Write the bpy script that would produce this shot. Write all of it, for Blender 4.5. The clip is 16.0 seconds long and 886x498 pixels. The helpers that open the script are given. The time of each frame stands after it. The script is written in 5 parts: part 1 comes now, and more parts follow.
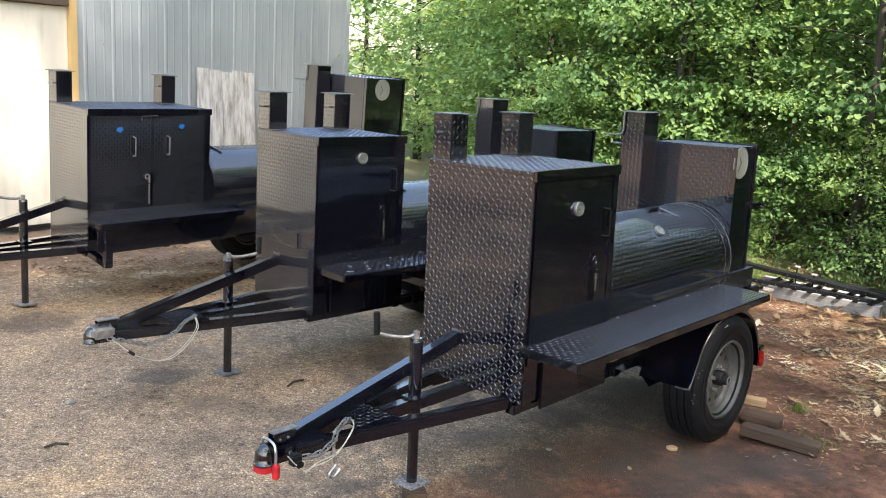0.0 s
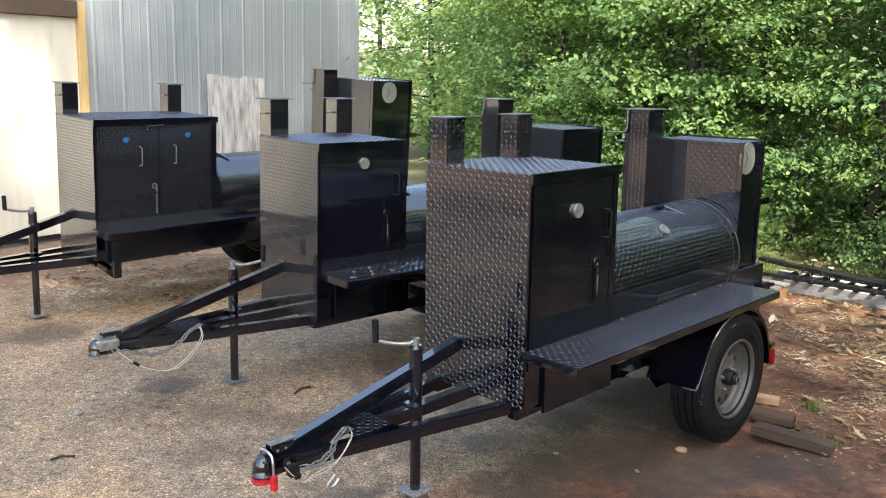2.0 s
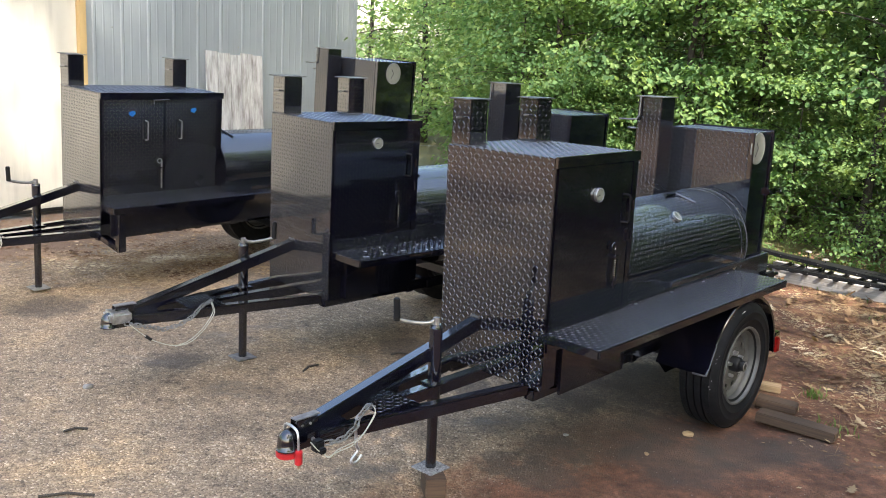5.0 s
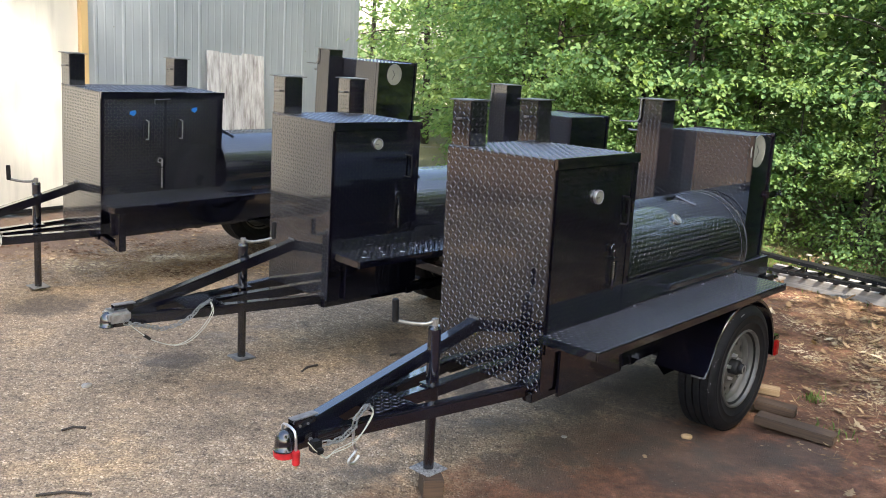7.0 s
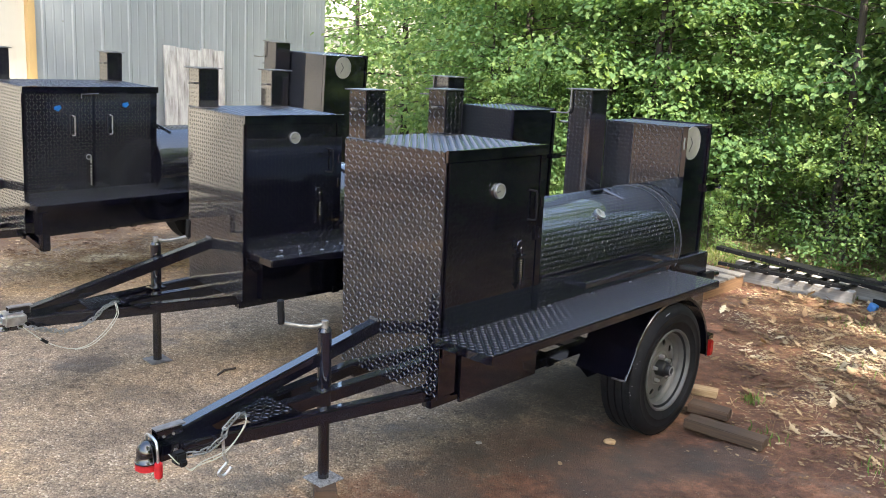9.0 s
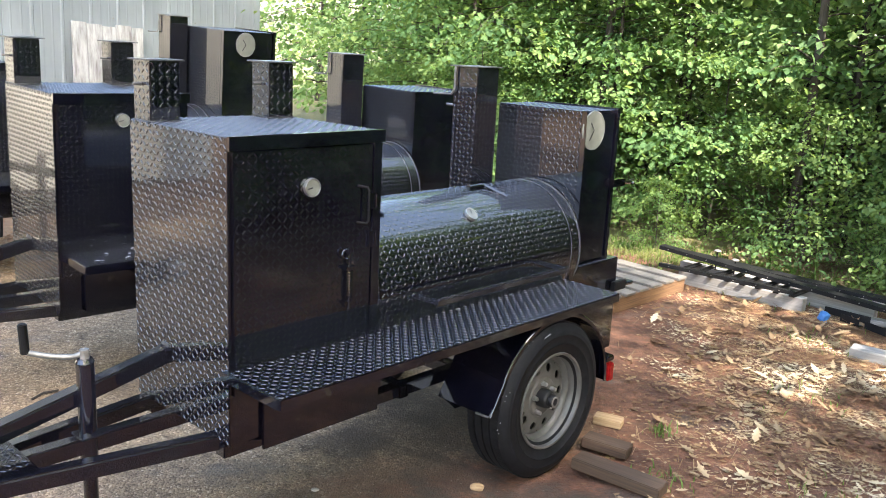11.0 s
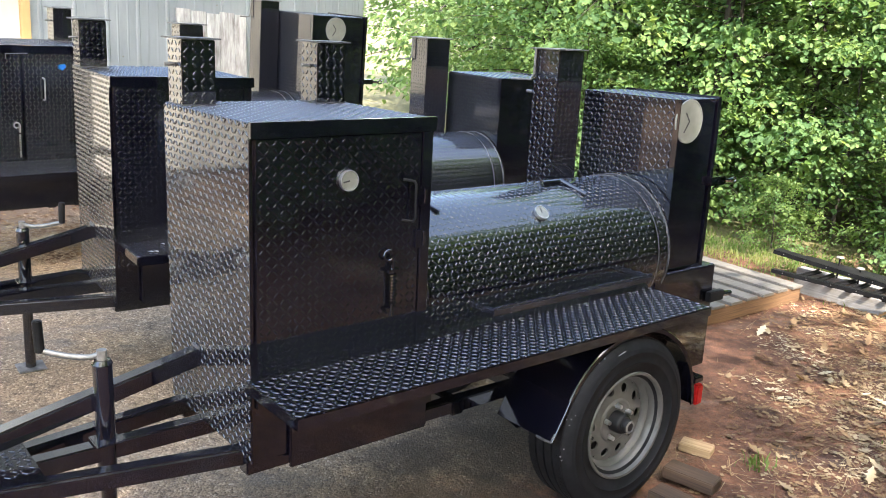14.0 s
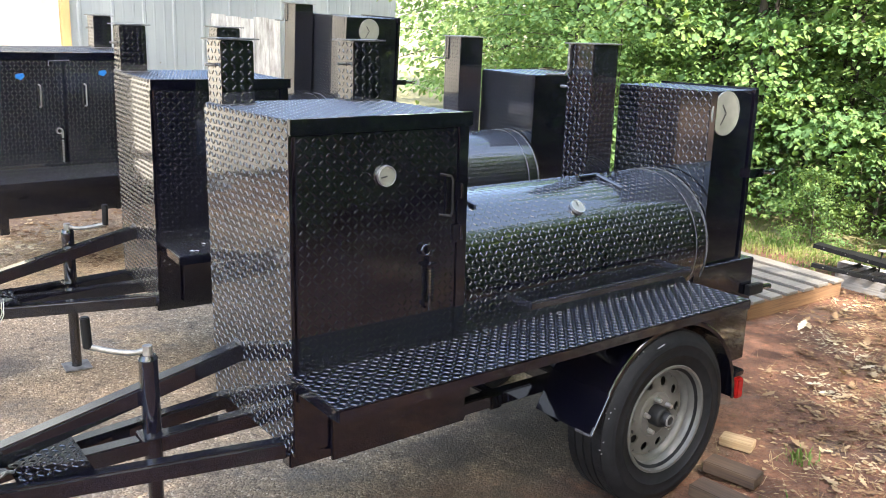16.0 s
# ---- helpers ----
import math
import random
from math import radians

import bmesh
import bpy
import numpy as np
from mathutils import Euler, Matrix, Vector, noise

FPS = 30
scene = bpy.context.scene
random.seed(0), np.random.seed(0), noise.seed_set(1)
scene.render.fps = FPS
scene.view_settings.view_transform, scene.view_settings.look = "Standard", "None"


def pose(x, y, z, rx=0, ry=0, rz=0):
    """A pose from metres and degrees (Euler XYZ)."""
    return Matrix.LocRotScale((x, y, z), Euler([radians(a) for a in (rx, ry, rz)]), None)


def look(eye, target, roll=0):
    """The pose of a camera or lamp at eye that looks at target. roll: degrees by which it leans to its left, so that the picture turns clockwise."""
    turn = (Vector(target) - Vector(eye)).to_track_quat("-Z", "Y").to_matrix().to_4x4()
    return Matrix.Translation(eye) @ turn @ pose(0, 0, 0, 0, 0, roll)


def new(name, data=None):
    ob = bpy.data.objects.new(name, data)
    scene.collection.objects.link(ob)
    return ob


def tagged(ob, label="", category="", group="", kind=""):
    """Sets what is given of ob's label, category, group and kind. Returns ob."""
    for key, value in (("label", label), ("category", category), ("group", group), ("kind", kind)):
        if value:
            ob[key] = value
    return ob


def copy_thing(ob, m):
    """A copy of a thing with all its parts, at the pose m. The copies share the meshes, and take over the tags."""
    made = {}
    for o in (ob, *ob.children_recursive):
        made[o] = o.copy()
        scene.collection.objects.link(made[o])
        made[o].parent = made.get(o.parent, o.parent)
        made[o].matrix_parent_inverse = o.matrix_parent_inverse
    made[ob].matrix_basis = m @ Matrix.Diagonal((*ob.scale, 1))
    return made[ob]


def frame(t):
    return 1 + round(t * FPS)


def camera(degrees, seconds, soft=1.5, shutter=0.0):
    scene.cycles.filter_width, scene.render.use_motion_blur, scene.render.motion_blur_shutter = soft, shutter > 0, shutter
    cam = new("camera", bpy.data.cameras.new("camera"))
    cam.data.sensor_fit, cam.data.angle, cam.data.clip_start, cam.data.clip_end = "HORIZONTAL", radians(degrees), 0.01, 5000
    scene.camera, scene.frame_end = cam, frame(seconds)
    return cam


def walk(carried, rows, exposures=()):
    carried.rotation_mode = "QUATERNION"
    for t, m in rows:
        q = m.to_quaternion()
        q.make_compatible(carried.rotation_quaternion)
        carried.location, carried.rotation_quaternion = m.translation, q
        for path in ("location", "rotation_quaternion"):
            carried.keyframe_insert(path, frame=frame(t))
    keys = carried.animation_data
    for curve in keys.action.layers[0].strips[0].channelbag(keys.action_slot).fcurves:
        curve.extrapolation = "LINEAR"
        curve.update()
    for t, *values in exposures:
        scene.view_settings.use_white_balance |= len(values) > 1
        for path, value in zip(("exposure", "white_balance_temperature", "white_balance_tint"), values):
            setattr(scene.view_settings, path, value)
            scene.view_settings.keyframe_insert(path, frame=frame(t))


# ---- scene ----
cam = camera(54.2, 16.0, soft=1.0)
PATH = [
    (0, (-0.006, 0.086, 1.725), (-0.007, 2.044, 1.316), 3.5),
    (0.5, (0.121, 0.113, 1.737), (0.113, 2.071, 1.329), 3.8),
    (1, (0.216, 0.126, 1.735), (0.165, 2.082, 1.318), 3.4),
    (1.5, (0.21, 0.116, 1.745), (0.157, 2.072, 1.329), 3.0),
    (2, (0.091, 0.122, 1.753), (0.039, 2.078, 1.337), 1.9),
    (2.5, (-0.026, 0.1, 1.737), (-0.057, 2.055, 1.32), 2.1),
    (3, (-0.066, 0.085, 1.734), (-0.078, 2.034, 1.288), 2.9),
    (3.5, (-0.063, 0.077, 1.734), (-0.065, 2.027, 1.287), 2.9),
    (6, (-0.083, 0.107, 1.73), (-0.092, 2.056, 1.282), 4.0),
    (6.5, (-0.075, 0.102, 1.731), (-0.089, 2.051, 1.284), 3.9),
    (7, (-0.068, 0.097, 1.731), (-0.075, 2.047, 1.286), 3.9),
    (7.5, (-0.05, 0.094, 1.73), (-0.059, 2.044, 1.284), 3.6),
    (8, (0.052, 0.117, 1.731), (0.043, 2.067, 1.286), 3.2),
    (8.5, (0.243, 0.178, 1.741), (0.235, 2.128, 1.295), 3.7),
    (9, (0.363, 0.288, 1.719), (0.348, 2.236, 1.267), 3.5),
    (9.5, (0.438, 0.471, 1.697), (0.477, 2.422, 1.258), 3.6),
    (10, (0.618, 0.623, 1.696), (0.684, 2.572, 1.253), 3.7),
    (12.5, (1.191, 1.313, 1.639), (1.009, 3.235, 1.117), 4.1),
    (13, (1.156, 1.302, 1.645), (0.939, 3.22, 1.124), 3.8),
    (13.5, (1.141, 1.311, 1.639), (0.895, 3.227, 1.122), 3.8),
    (14, (1.143, 1.314, 1.643), (0.878, 3.229, 1.128), 3.8),
    (14.5, (1.132, 1.298, 1.634), (0.849, 3.211, 1.123), 4.1),
    (15, (1.126, 1.299, 1.628), (0.82, 3.209, 1.12), 4.0),
    (15.5, (1.132, 1.295, 1.625), (0.81, 3.201, 1.113), 3.7),
    (16, (1.137, 1.29, 1.625), (0.795, 3.192, 1.11), 2.5),
]
walk(cam, [(t, look(eye, target, roll)) for t, eye, target, roll in PATH],
     [(0.0, 2.3, 6700, 12), (8.3, 2.3, 6700, 12), (9.2, 2.5, 6700, 12), (10.0, 2.92, 6700, 12), (12.5, 2.6, 6700, 12), (13.2, 2.7, 6700, 12), (14.5, 2.8, 6700, 12), (16.0, 2.94, 6700, 12)])

# ---- light ----
SUN_AZ, SUN_EL = -60.0, 50.0  # degrees: from +x towards +y, above the horizon
sun_way = Vector((math.cos(radians(SUN_EL)) * math.cos(radians(SUN_AZ)), math.cos(radians(SUN_EL)) * math.sin(radians(SUN_AZ)), math.sin(radians(SUN_EL))))
world = bpy.data.worlds.new("world")
scene.world = world
world.use_nodes = True
wn = world.node_tree
sky = wn.nodes.new("ShaderNodeTexSky")
sky.sky_type, sky.sun_disc = "NISHITA", False
sky.air_density, sky.dust_density = 1.3, 2.3
sky.sun_elevation = radians(SUN_EL)
sky.sun_rotation = radians(90 - SUN_AZ)
wn.nodes["Background"].inputs["Strength"].default_value = 0.15
wn.links.new(sky.outputs[0], wn.nodes["Background"].inputs["Color"])
sun_data = bpy.data.lights.new("sun", "SUN")
sun_data.energy, sun_data.angle, sun_data.color = 4.0, radians(0.55), (1.0, 0.955, 0.87)
sun = new("sun", sun_data)
sun.matrix_world = look(sun_way * 40, (0, 0, 0))

# ---- materials ----


def material(name, base, rough=0.5, metal=0.0):
    m = bpy.data.materials.new(name)
    m.use_nodes = True
    b = m.node_tree.nodes["Principled BSDF"]
    b.inputs["Base Color"].default_value = (*base, 1)
    b.inputs["Roughness"].default_value, b.inputs["Metallic"].default_value = rough, metal
    return m, m.node_tree, b


def node(nt, kind, **inputs):
    n = nt.nodes.new(kind)
    for key, value in inputs.items():
        n.inputs[key.replace("_", " ")].default_value = value
    return n


def coords(nt, scale=(1, 1, 1), which="Object"):
    tc, mp = nt.nodes.new("ShaderNodeTexCoord"), nt.nodes.new("ShaderNodeMapping")
    mp.inputs["Scale"].default_value = scale
    nt.links.new(tc.outputs[which], mp.inputs["Vector"])
    return mp.outputs[0]


def noise_tex(nt, vec, scale, detail=4.0, rough=0.55):
    n = node(nt, "ShaderNodeTexNoise", Scale=scale, Detail=detail, Roughness=rough)
    nt.links.new(vec, n.inputs["Vector"])
    return n.outputs["Fac"]


def ramp(nt, fac, *stops):
    r = nt.nodes.new("ShaderNodeValToRGB")
    r.color_ramp.elements[0].position, r.color_ramp.elements[0].color = stops[0][0], (*stops[0][1], 1)
    r.color_ramp.elements[1].position, r.color_ramp.elements[1].color = stops[-1][0], (*stops[-1][1], 1)
    for pos, col in stops[1:-1]:
        r.color_ramp.elements.new(pos).color = (*col, 1)
    nt.links.new(fac, r.inputs["Fac"])
    return r.outputs["Color"]


def mix(nt, fac, a, b, mode="MIX"):
    n = nt.nodes.new("ShaderNodeMix")
    n.data_type, n.blend_type = "RGBA", mode
    for sock, value in ((n.inputs[0], fac), (n.inputs[6], a), (n.inputs[7], b)):
        if isinstance(value, bpy.types.NodeSocket):
            nt.links.new(value, sock)
        else:
            sock.default_value = value if isinstance(value, float) else (*value, 1)
    return n.outputs[2]


def bump(nt, b, height, strength, distance):
    n = node(nt, "ShaderNodeBump", Strength=strength, Distance=distance)
    nt.links.new(height, n.inputs["Height"])
    nt.links.new(n.outputs[0], b.inputs["Normal"])


def maths(nt, op, a, b=None, c=None):
    n = nt.nodes.new("ShaderNodeMath")
    n.operation = op
    for sock, value in zip(n.inputs, (a, b, c)):
        if isinstance(value, bpy.types.NodeSocket):
            nt.links.new(value, sock)
        elif value is not None:
            sock.default_value = value
    return n.outputs[0]


def enamel(name, base, rough, dust):
    """Sprayed black enamel on steel: orange peel, dust and uneven gloss."""
    m, nt, b = material(name, base, rough)
    v = coords(nt)
    fine, broad = noise_tex(nt, v, 260, 3), noise_tex(nt, v, 5, 5)
    nt.links.new(mix(nt, ramp(nt, broad, (0.45, (0, 0, 0)), (0.75, (1, 1, 1))), base, dust), b.inputs["Base Color"])
    nt.links.new(maths(nt, "MULTIPLY_ADD", broad, 0.14, rough - 0.07), b.inputs["Roughness"])
    b.inputs["Coat Weight"].default_value, b.inputs["Coat Roughness"].default_value = 1.0, 0.05
    b.inputs["Coat IOR"].default_value, b.inputs["Specular IOR Level"].default_value = 1.75, 0.15
    bump(nt, b, fine, 0.10, 0.001)
    return m


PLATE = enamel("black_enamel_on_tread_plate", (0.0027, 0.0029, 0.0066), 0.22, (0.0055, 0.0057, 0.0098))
# for lugs: the sky's glint is put into a paler base colour
CREST = enamel("glint_toned_enamel", (0.014, 0.015, 0.023), 0.24, (0.025, 0.026, 0.034))
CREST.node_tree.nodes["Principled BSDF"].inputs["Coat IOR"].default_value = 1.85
BLACK = enamel("black_enamel_on_smooth_steel", (0.0027, 0.0028, 0.0066), 0.22, (0.0052, 0.0053, 0.0094))
DARK = enamel("flat_black_steel", (0.010, 0.010, 0.011), 0.5, (0.022, 0.021, 0.020))
DARK.node_tree.nodes["Principled BSDF"].inputs["Coat Weight"].default_value = 0.0


def plain(name, base, rough, metal=0.0, scale=40.0, vary=0.25, relief=0.1):
    m, nt, b = material(name, base, rough, metal)
    v = coords(nt)
    f = noise_tex(nt, v, scale, 5)
    lo, hi = [c * (1 - vary) for c in base], [min(1, c * (1 + vary)) for c in base]
    nt.links.new(ramp(nt, f, (0.3, lo), (0.7, hi)), b.inputs["Base Color"])
    bump(nt, b, f, relief, 0.002)
    return m


STEEL = plain("bright_zinc_steel", (0.60, 0.60, 0.60), 0.28, 0.9)
GREY_STEEL = plain("worn_grey_steel", (0.20, 0.19, 0.18), 0.5, 0.5, 30, 0.4)
RUBBER = plain("tyre_rubber", (0.009, 0.009, 0.0105), 0.60, 0.0, 30, 0.35, 0.15)
RUBBER.node_tree.nodes["Principled BSDF"].inputs["Specular IOR Level"].default_value = 0.2
SILVER = plain("silver_wheel_paint", (0.100, 0.095, 0.088), 0.40, 0.1, 25, 0.12, 0.05)
RED = plain("red_plastic", (0.46, 0.018, 0.022), 0.38)
LENS = plain("red_lamp_lens", (0.30, 0.010, 0.009), 0.15)
BLUE = plain("faded_blue_plastic", (0.03, 0.13, 0.33), 0.5)
TAPE = plain("blue_tape", (0.02, 0.22, 0.62), 0.55)
DIAL = plain("gauge_dial", (0.21, 0.21, 0.185), 0.35, 0.0, 30, 0.1)
NEEDLE = plain("gauge_needle", (0.03, 0.03, 0.03), 0.5)
WIRE = plain("cream_wire_jacket", (0.40, 0.38, 0.30), 0.5)
WELD = plain("weld_bead", (0.10, 0.10, 0.105), 0.38, 0.3, 60, 0.5)
ZINC = plain("dull_zinc_plating", (0.20, 0.195, 0.18), 0.45, 0.6, 40, 0.3)
SPATTER = plain("paint_spattered_plate", (0.17, 0.17, 0.175), 0.6, 0.0, 120, 0.85)
CHALK = plain("chalky_scuff", (0.33, 0.33, 0.34), 0.6, 0.0, 60, 0.4)
HUB = plain("greasy_hub_cap", (0.010, 0.010, 0.011), 0.5, 0.0)
HUB.node_tree.nodes["Principled BSDF"].inputs["Specular IOR Level"].default_value = 0.25


def wood(name, light, dark, rough=0.75, along=0, grain=55):
    m, nt, b = material(name, light, rough)
    sc = [grain, grain, grain]
    sc[along] = 1.6
    v = coords(nt, tuple(sc))
    info = nt.nodes.new("ShaderNodeObjectInfo")
    add = nt.nodes.new("ShaderNodeVectorMath")
    add.operation = "ADD"
    comb = nt.nodes.new("ShaderNodeCombineXYZ")
    nt.links.new(maths(nt, "MULTIPLY", info.outputs["Random"], 37.0), comb.inputs[1])
    nt.links.new(v, add.inputs[0])
    nt.links.new(comb.outputs[0], add.inputs[1])
    g = noise_tex(nt, add.outputs[0], 2.2, 8, 0.65)
    big = noise_tex(nt, coords(nt), 6, 4)
    col = ramp(nt, g, (0.32, dark), (0.62, light))
    col = mix(nt, maths(nt, "MULTIPLY", big, 0.5), col, [c * 0.55 for c in light])
    nt.links.new(col, b.inputs["Base Color"])
    bump(nt, b, g, 0.15, 0.0015)
    return m


PLANK = wood("weathered_brown_lumber", (0.095, 0.056, 0.033), (0.036, 0.022, 0.014))
FRESH = wood("pale_lumber", (0.42, 0.29, 0.16), (0.24, 0.15, 0.08))
PALLET = wood("grey_pallet_wood", (0.21, 0.19, 0.165), (0.09, 0.078, 0.066))
PALLET_SIDE = wood("orange_brown_pallet_runner", (0.21, 0.115, 0.055), (0.10, 0.055, 0.03))
TIMBER = wood("silver_grey_timber", (0.34, 0.32, 0.295), (0.20, 0.18, 0.165))
BOARD = wood("whitewashed_board", (0.58, 0.57, 0.55), (0.15, 0.125, 0.115), along=2, grain=9)
BARK = wood("tree_bark", (0.065, 0.05, 0.038), (0.02, 0.016, 0.012), 0.9, along=2)


def leafy(name, stops, translucent, rough=0.55):
    m, nt, b = material(name, stops[0][1], rough)
    geo = nt.nodes.new("ShaderNodeNewGeometry")
    info = nt.nodes.new("ShaderNodeObjectInfo")
    clump = noise_tex(nt, coords(nt), 2.3, 2, 0.5)
    f = maths(nt, "MULTIPLY_ADD", info.outputs["Random"], 0.34, maths(nt, "MULTIPLY", geo.outputs["Random Per Island"], 0.28))
    f = maths(nt, "ADD", f, maths(nt, "MULTIPLY_ADD", clump, 1.8, -0.62))
    col = ramp(nt, f, *stops)
    nt.links.new(col, b.inputs["Base Color"])
    b.inputs["Specular IOR Level"].default_value = 0.12
    tr = nt.nodes.new("ShaderNodeBsdfTranslucent")
    nt.links.new(mix(nt, 1.0, col, (1.0, 0.97, 0.6), "MULTIPLY"), tr.inputs["Color"])
    ms = node(nt, "ShaderNodeMixShader", Fac=translucent)
    nt.links.new(b.outputs[0], ms.inputs[1])
    nt.links.new(tr.outputs[0], ms.inputs[2])
    nt.links.new(ms.outputs[0], nt.nodes["Material Output"].inputs["Surface"])
    return m


LEAF = leafy("broad_green_leaves", ((0.0, (0.085, 0.165, 0.072)), (0.45, (0.150, 0.262, 0.108)), (1.0, (0.29, 0.39, 0.14))), 0.62, 0.65)
LEAF_DARK = leafy("dark_green_leaves", ((0.0, (0.095, 0.165, 0.076)), (0.5, (0.175, 0.27, 0.12)), (1.0, (0.33, 0.42, 0.165))), 0.64, 0.65)
GRAVEL = leafy("loose_gravel", ((0.0, (0.06, 0.047, 0.036)), (0.45, (0.17, 0.135, 0.10)), (0.85, (0.29, 0.245, 0.19)), (1.0, (0.52, 0.48, 0.42))), 0.0, 0.8)
GRASS = leafy("grass_blades", ((0.0, (0.07, 0.14, 0.03)), (0.6, (0.12, 0.19, 0.05)), (1.0, (0.24, 0.25, 0.09))), 0.35)
LITTER = leafy("dead_leaves", ((0.0, (0.05, 0.026, 0.015)), (0.35, (0.13, 0.07, 0.04)), (0.62, (0.24, 0.155, 0.085)), (0.85, (0.39, 0.29, 0.175)), (1.0, (0.56, 0.46, 0.31))), 0.12, 0.7)


def siding(name, base, rough):
    m, nt, b = material(name, base, rough)
    v = coords(nt, (1, 1, 0.12))
    streak, broad = noise_tex(nt, v, 14, 6), noise_tex(nt, coords(nt), 1.6, 5)
    col = mix(nt, ramp(nt, streak, (0.5, (0, 0, 0)), (0.8, (1, 1, 1))), base, [c * 0.8 for c in base])
    col = mix(nt, ramp(nt, broad, (0.45, (0, 0, 0)), (0.8, (0.6, 0.6, 0.6))), col, [c * 0.85 for c in base])
    nt.links.new(col, b.inputs["Base Color"])
    bump(nt, b, broad, 0.15, 0.01)
    return m


SIDING = siding("pale_grey_metal_siding", (0.265, 0.29, 0.305), 0.42)
CREAM = siding("cream_door_paint", (0.62, 0.58, 0.49), 0.45)
HEADER = siding("brown_header_paint", (0.10, 0.065, 0.045), 0.6)
TAN = siding("tan_jamb_paint", (0.52, 0.36, 0.16), 0.5)


def ground_material():
    """Worn gravelly asphalt that gives way to red clay with litter, and forest floor."""
    m, nt, b = material("yard_ground", (0.2, 0.17, 0.14), 0.85)
    v = coords(nt)
    sep = nt.nodes.new("ShaderNodeSeparateXYZ")
    nt.links.new(v, sep.inputs[0])
    x, y = sep.outputs[0], sep.outputs[1]
    wob = noise_tex(nt, v, 1.1, 6, 0.6)
    fine = noise_tex(nt, v, 7.0, 6, 0.65)
    grit = noise_tex(nt, v, 75.0, 3, 0.6)
    vor = node(nt, "ShaderNodeTexVoronoi", Scale=125.0)
    nt.links.new(v, vor.inputs["Vector"])
    cell = nt.nodes.new("ShaderNodeSeparateColor")
    nt.links.new(vor.outputs["Color"], cell.inputs[0])
    # asphalt: binder, stones, tan and dark patches
    stone = ramp(nt, cell.outputs[0], (0.0, (0.135, 0.104, 0.076)), (0.40, (0.232, 0.184, 0.137)), (0.8, (0.312, 0.254, 0.193)), (0.95, (0.39, 0.33, 0.26)), (1.0, (0.56, 0.50, 0.43)))
    patch = ramp(nt, wob, (0.32, (0.50, 0.46, 0.41)), (0.42, (0.82, 0.77, 0.70)), (0.52, (1.08, 1.01, 0.92)), (0.66, (1.42, 1.24, 0.98)))
    asphalt = mix(nt, 1.0, mix(nt, 1.0, stone, (1.07, 1.01, 0.94), "MULTIPLY"), patch, "MULTIPLY")
    mid = noise_tex(nt, v, 19.0, 5, 0.7)
    asphalt = mix(nt, 1.0, asphalt, ramp(nt, mid, (0.33, (0.46, 0.44, 0.42)), (0.42, (0.86, 0.85, 0.83)), (0.52, (1.03, 1.02, 1.0)), (0.68, (1.28, 1.24, 1.17))), "MULTIPLY")
    asphalt = mix(nt, ramp(nt, fine, (0.48, (0, 0, 0)), (0.74, (0.35, 0.35, 0.35))), asphalt, (0.12, 0.088, 0.064))
    # red clay
    clay = ramp(nt, fine, (0.3, (0.058, 0.027, 0.016)), (0.52, (0.128, 0.060, 0.034)), (0.75, (0.23, 0.122, 0.074)))
    clay = mix(nt, ramp(nt, grit, (0.45, (0, 0, 0)), (0.7, (0.6, 0.6, 0.6))), clay, (0.085, 0.040, 0.024))
    clay = mix(nt, 1.0, clay, ramp(nt, mid, (0.32, (0.62, 0.60, 0.58)), (0.5, (1.0, 0.98, 0.96)), (0.68, (1.38, 1.34, 1.28))), "MULTIPLY")
    clay = mix(nt, 1.0, clay, (1.07, 0.99, 0.92), "MULTIPLY")
    # the border runs past the near jack to the near wheel, then straight back
    d = maths(nt, "MULTIPLY_ADD", x, 0.646, maths(nt, "MULTIPLY_ADD", y, -0.763, 2.74))
    d = maths(nt, "MAXIMUM", d, maths(nt, "SUBTRACT", x, 1.45))
    d = maths(nt, "ADD", d, maths(nt, "MULTIPLY_ADD", wob, 1.2, -0.6))
    d = maths(nt, "ADD", d, maths(nt, "MULTIPLY_ADD", fine, 0.5, -0.25))
    isclay = ramp(nt, d, (0.0, (0, 0, 0)), (0.35, (1, 1, 1)))
    col = mix(nt, isclay, asphalt, clay)
    # strip of litter and soil along the building
    e = maths(nt, "MULTIPLY_ADD", x, -0.81, maths(nt, "MULTIPLY_ADD", y, 0.588, -6.15))
    e = maths(nt, "ADD", e, maths(nt, "MULTIPLY_ADD", fine, 1.4, -0.7))
    col = mix(nt, ramp(nt, e, (0.0, (0, 0, 0)), (0.5, (0.85, 0.85, 0.85))), col, (0.135, 0.082, 0.052))
    # thin grass and moss along the wood's edge, leaf mould inside it
    g = maths(nt, "MULTIPLY_ADD", x, 0.51, maths(nt, "MULTIPLY_ADD", y, 0.86, -8.212))
    g = maths(nt, "ADD", g, maths(nt, "MULTIPLY_ADD", fine, 0.8, -0.4))
    col = mix(nt, ramp(nt, g, (0.0, (0, 0, 0)), (0.30, (0.75, 0.75, 0.75))), col, mix(nt, mid, (0.10, 0.105, 0.04), (0.20, 0.19, 0.085)))
    # damp dark stains
    dark = noise_tex(nt, coords(nt, (1, 1.5, 1)), 1.3, 4, 0.6)
    col = mix(nt, ramp(nt, dark, (0.58, (0, 0, 0)), (0.70, (0.6, 0.6, 0.6))), col, (0.085, 0.066, 0.050))
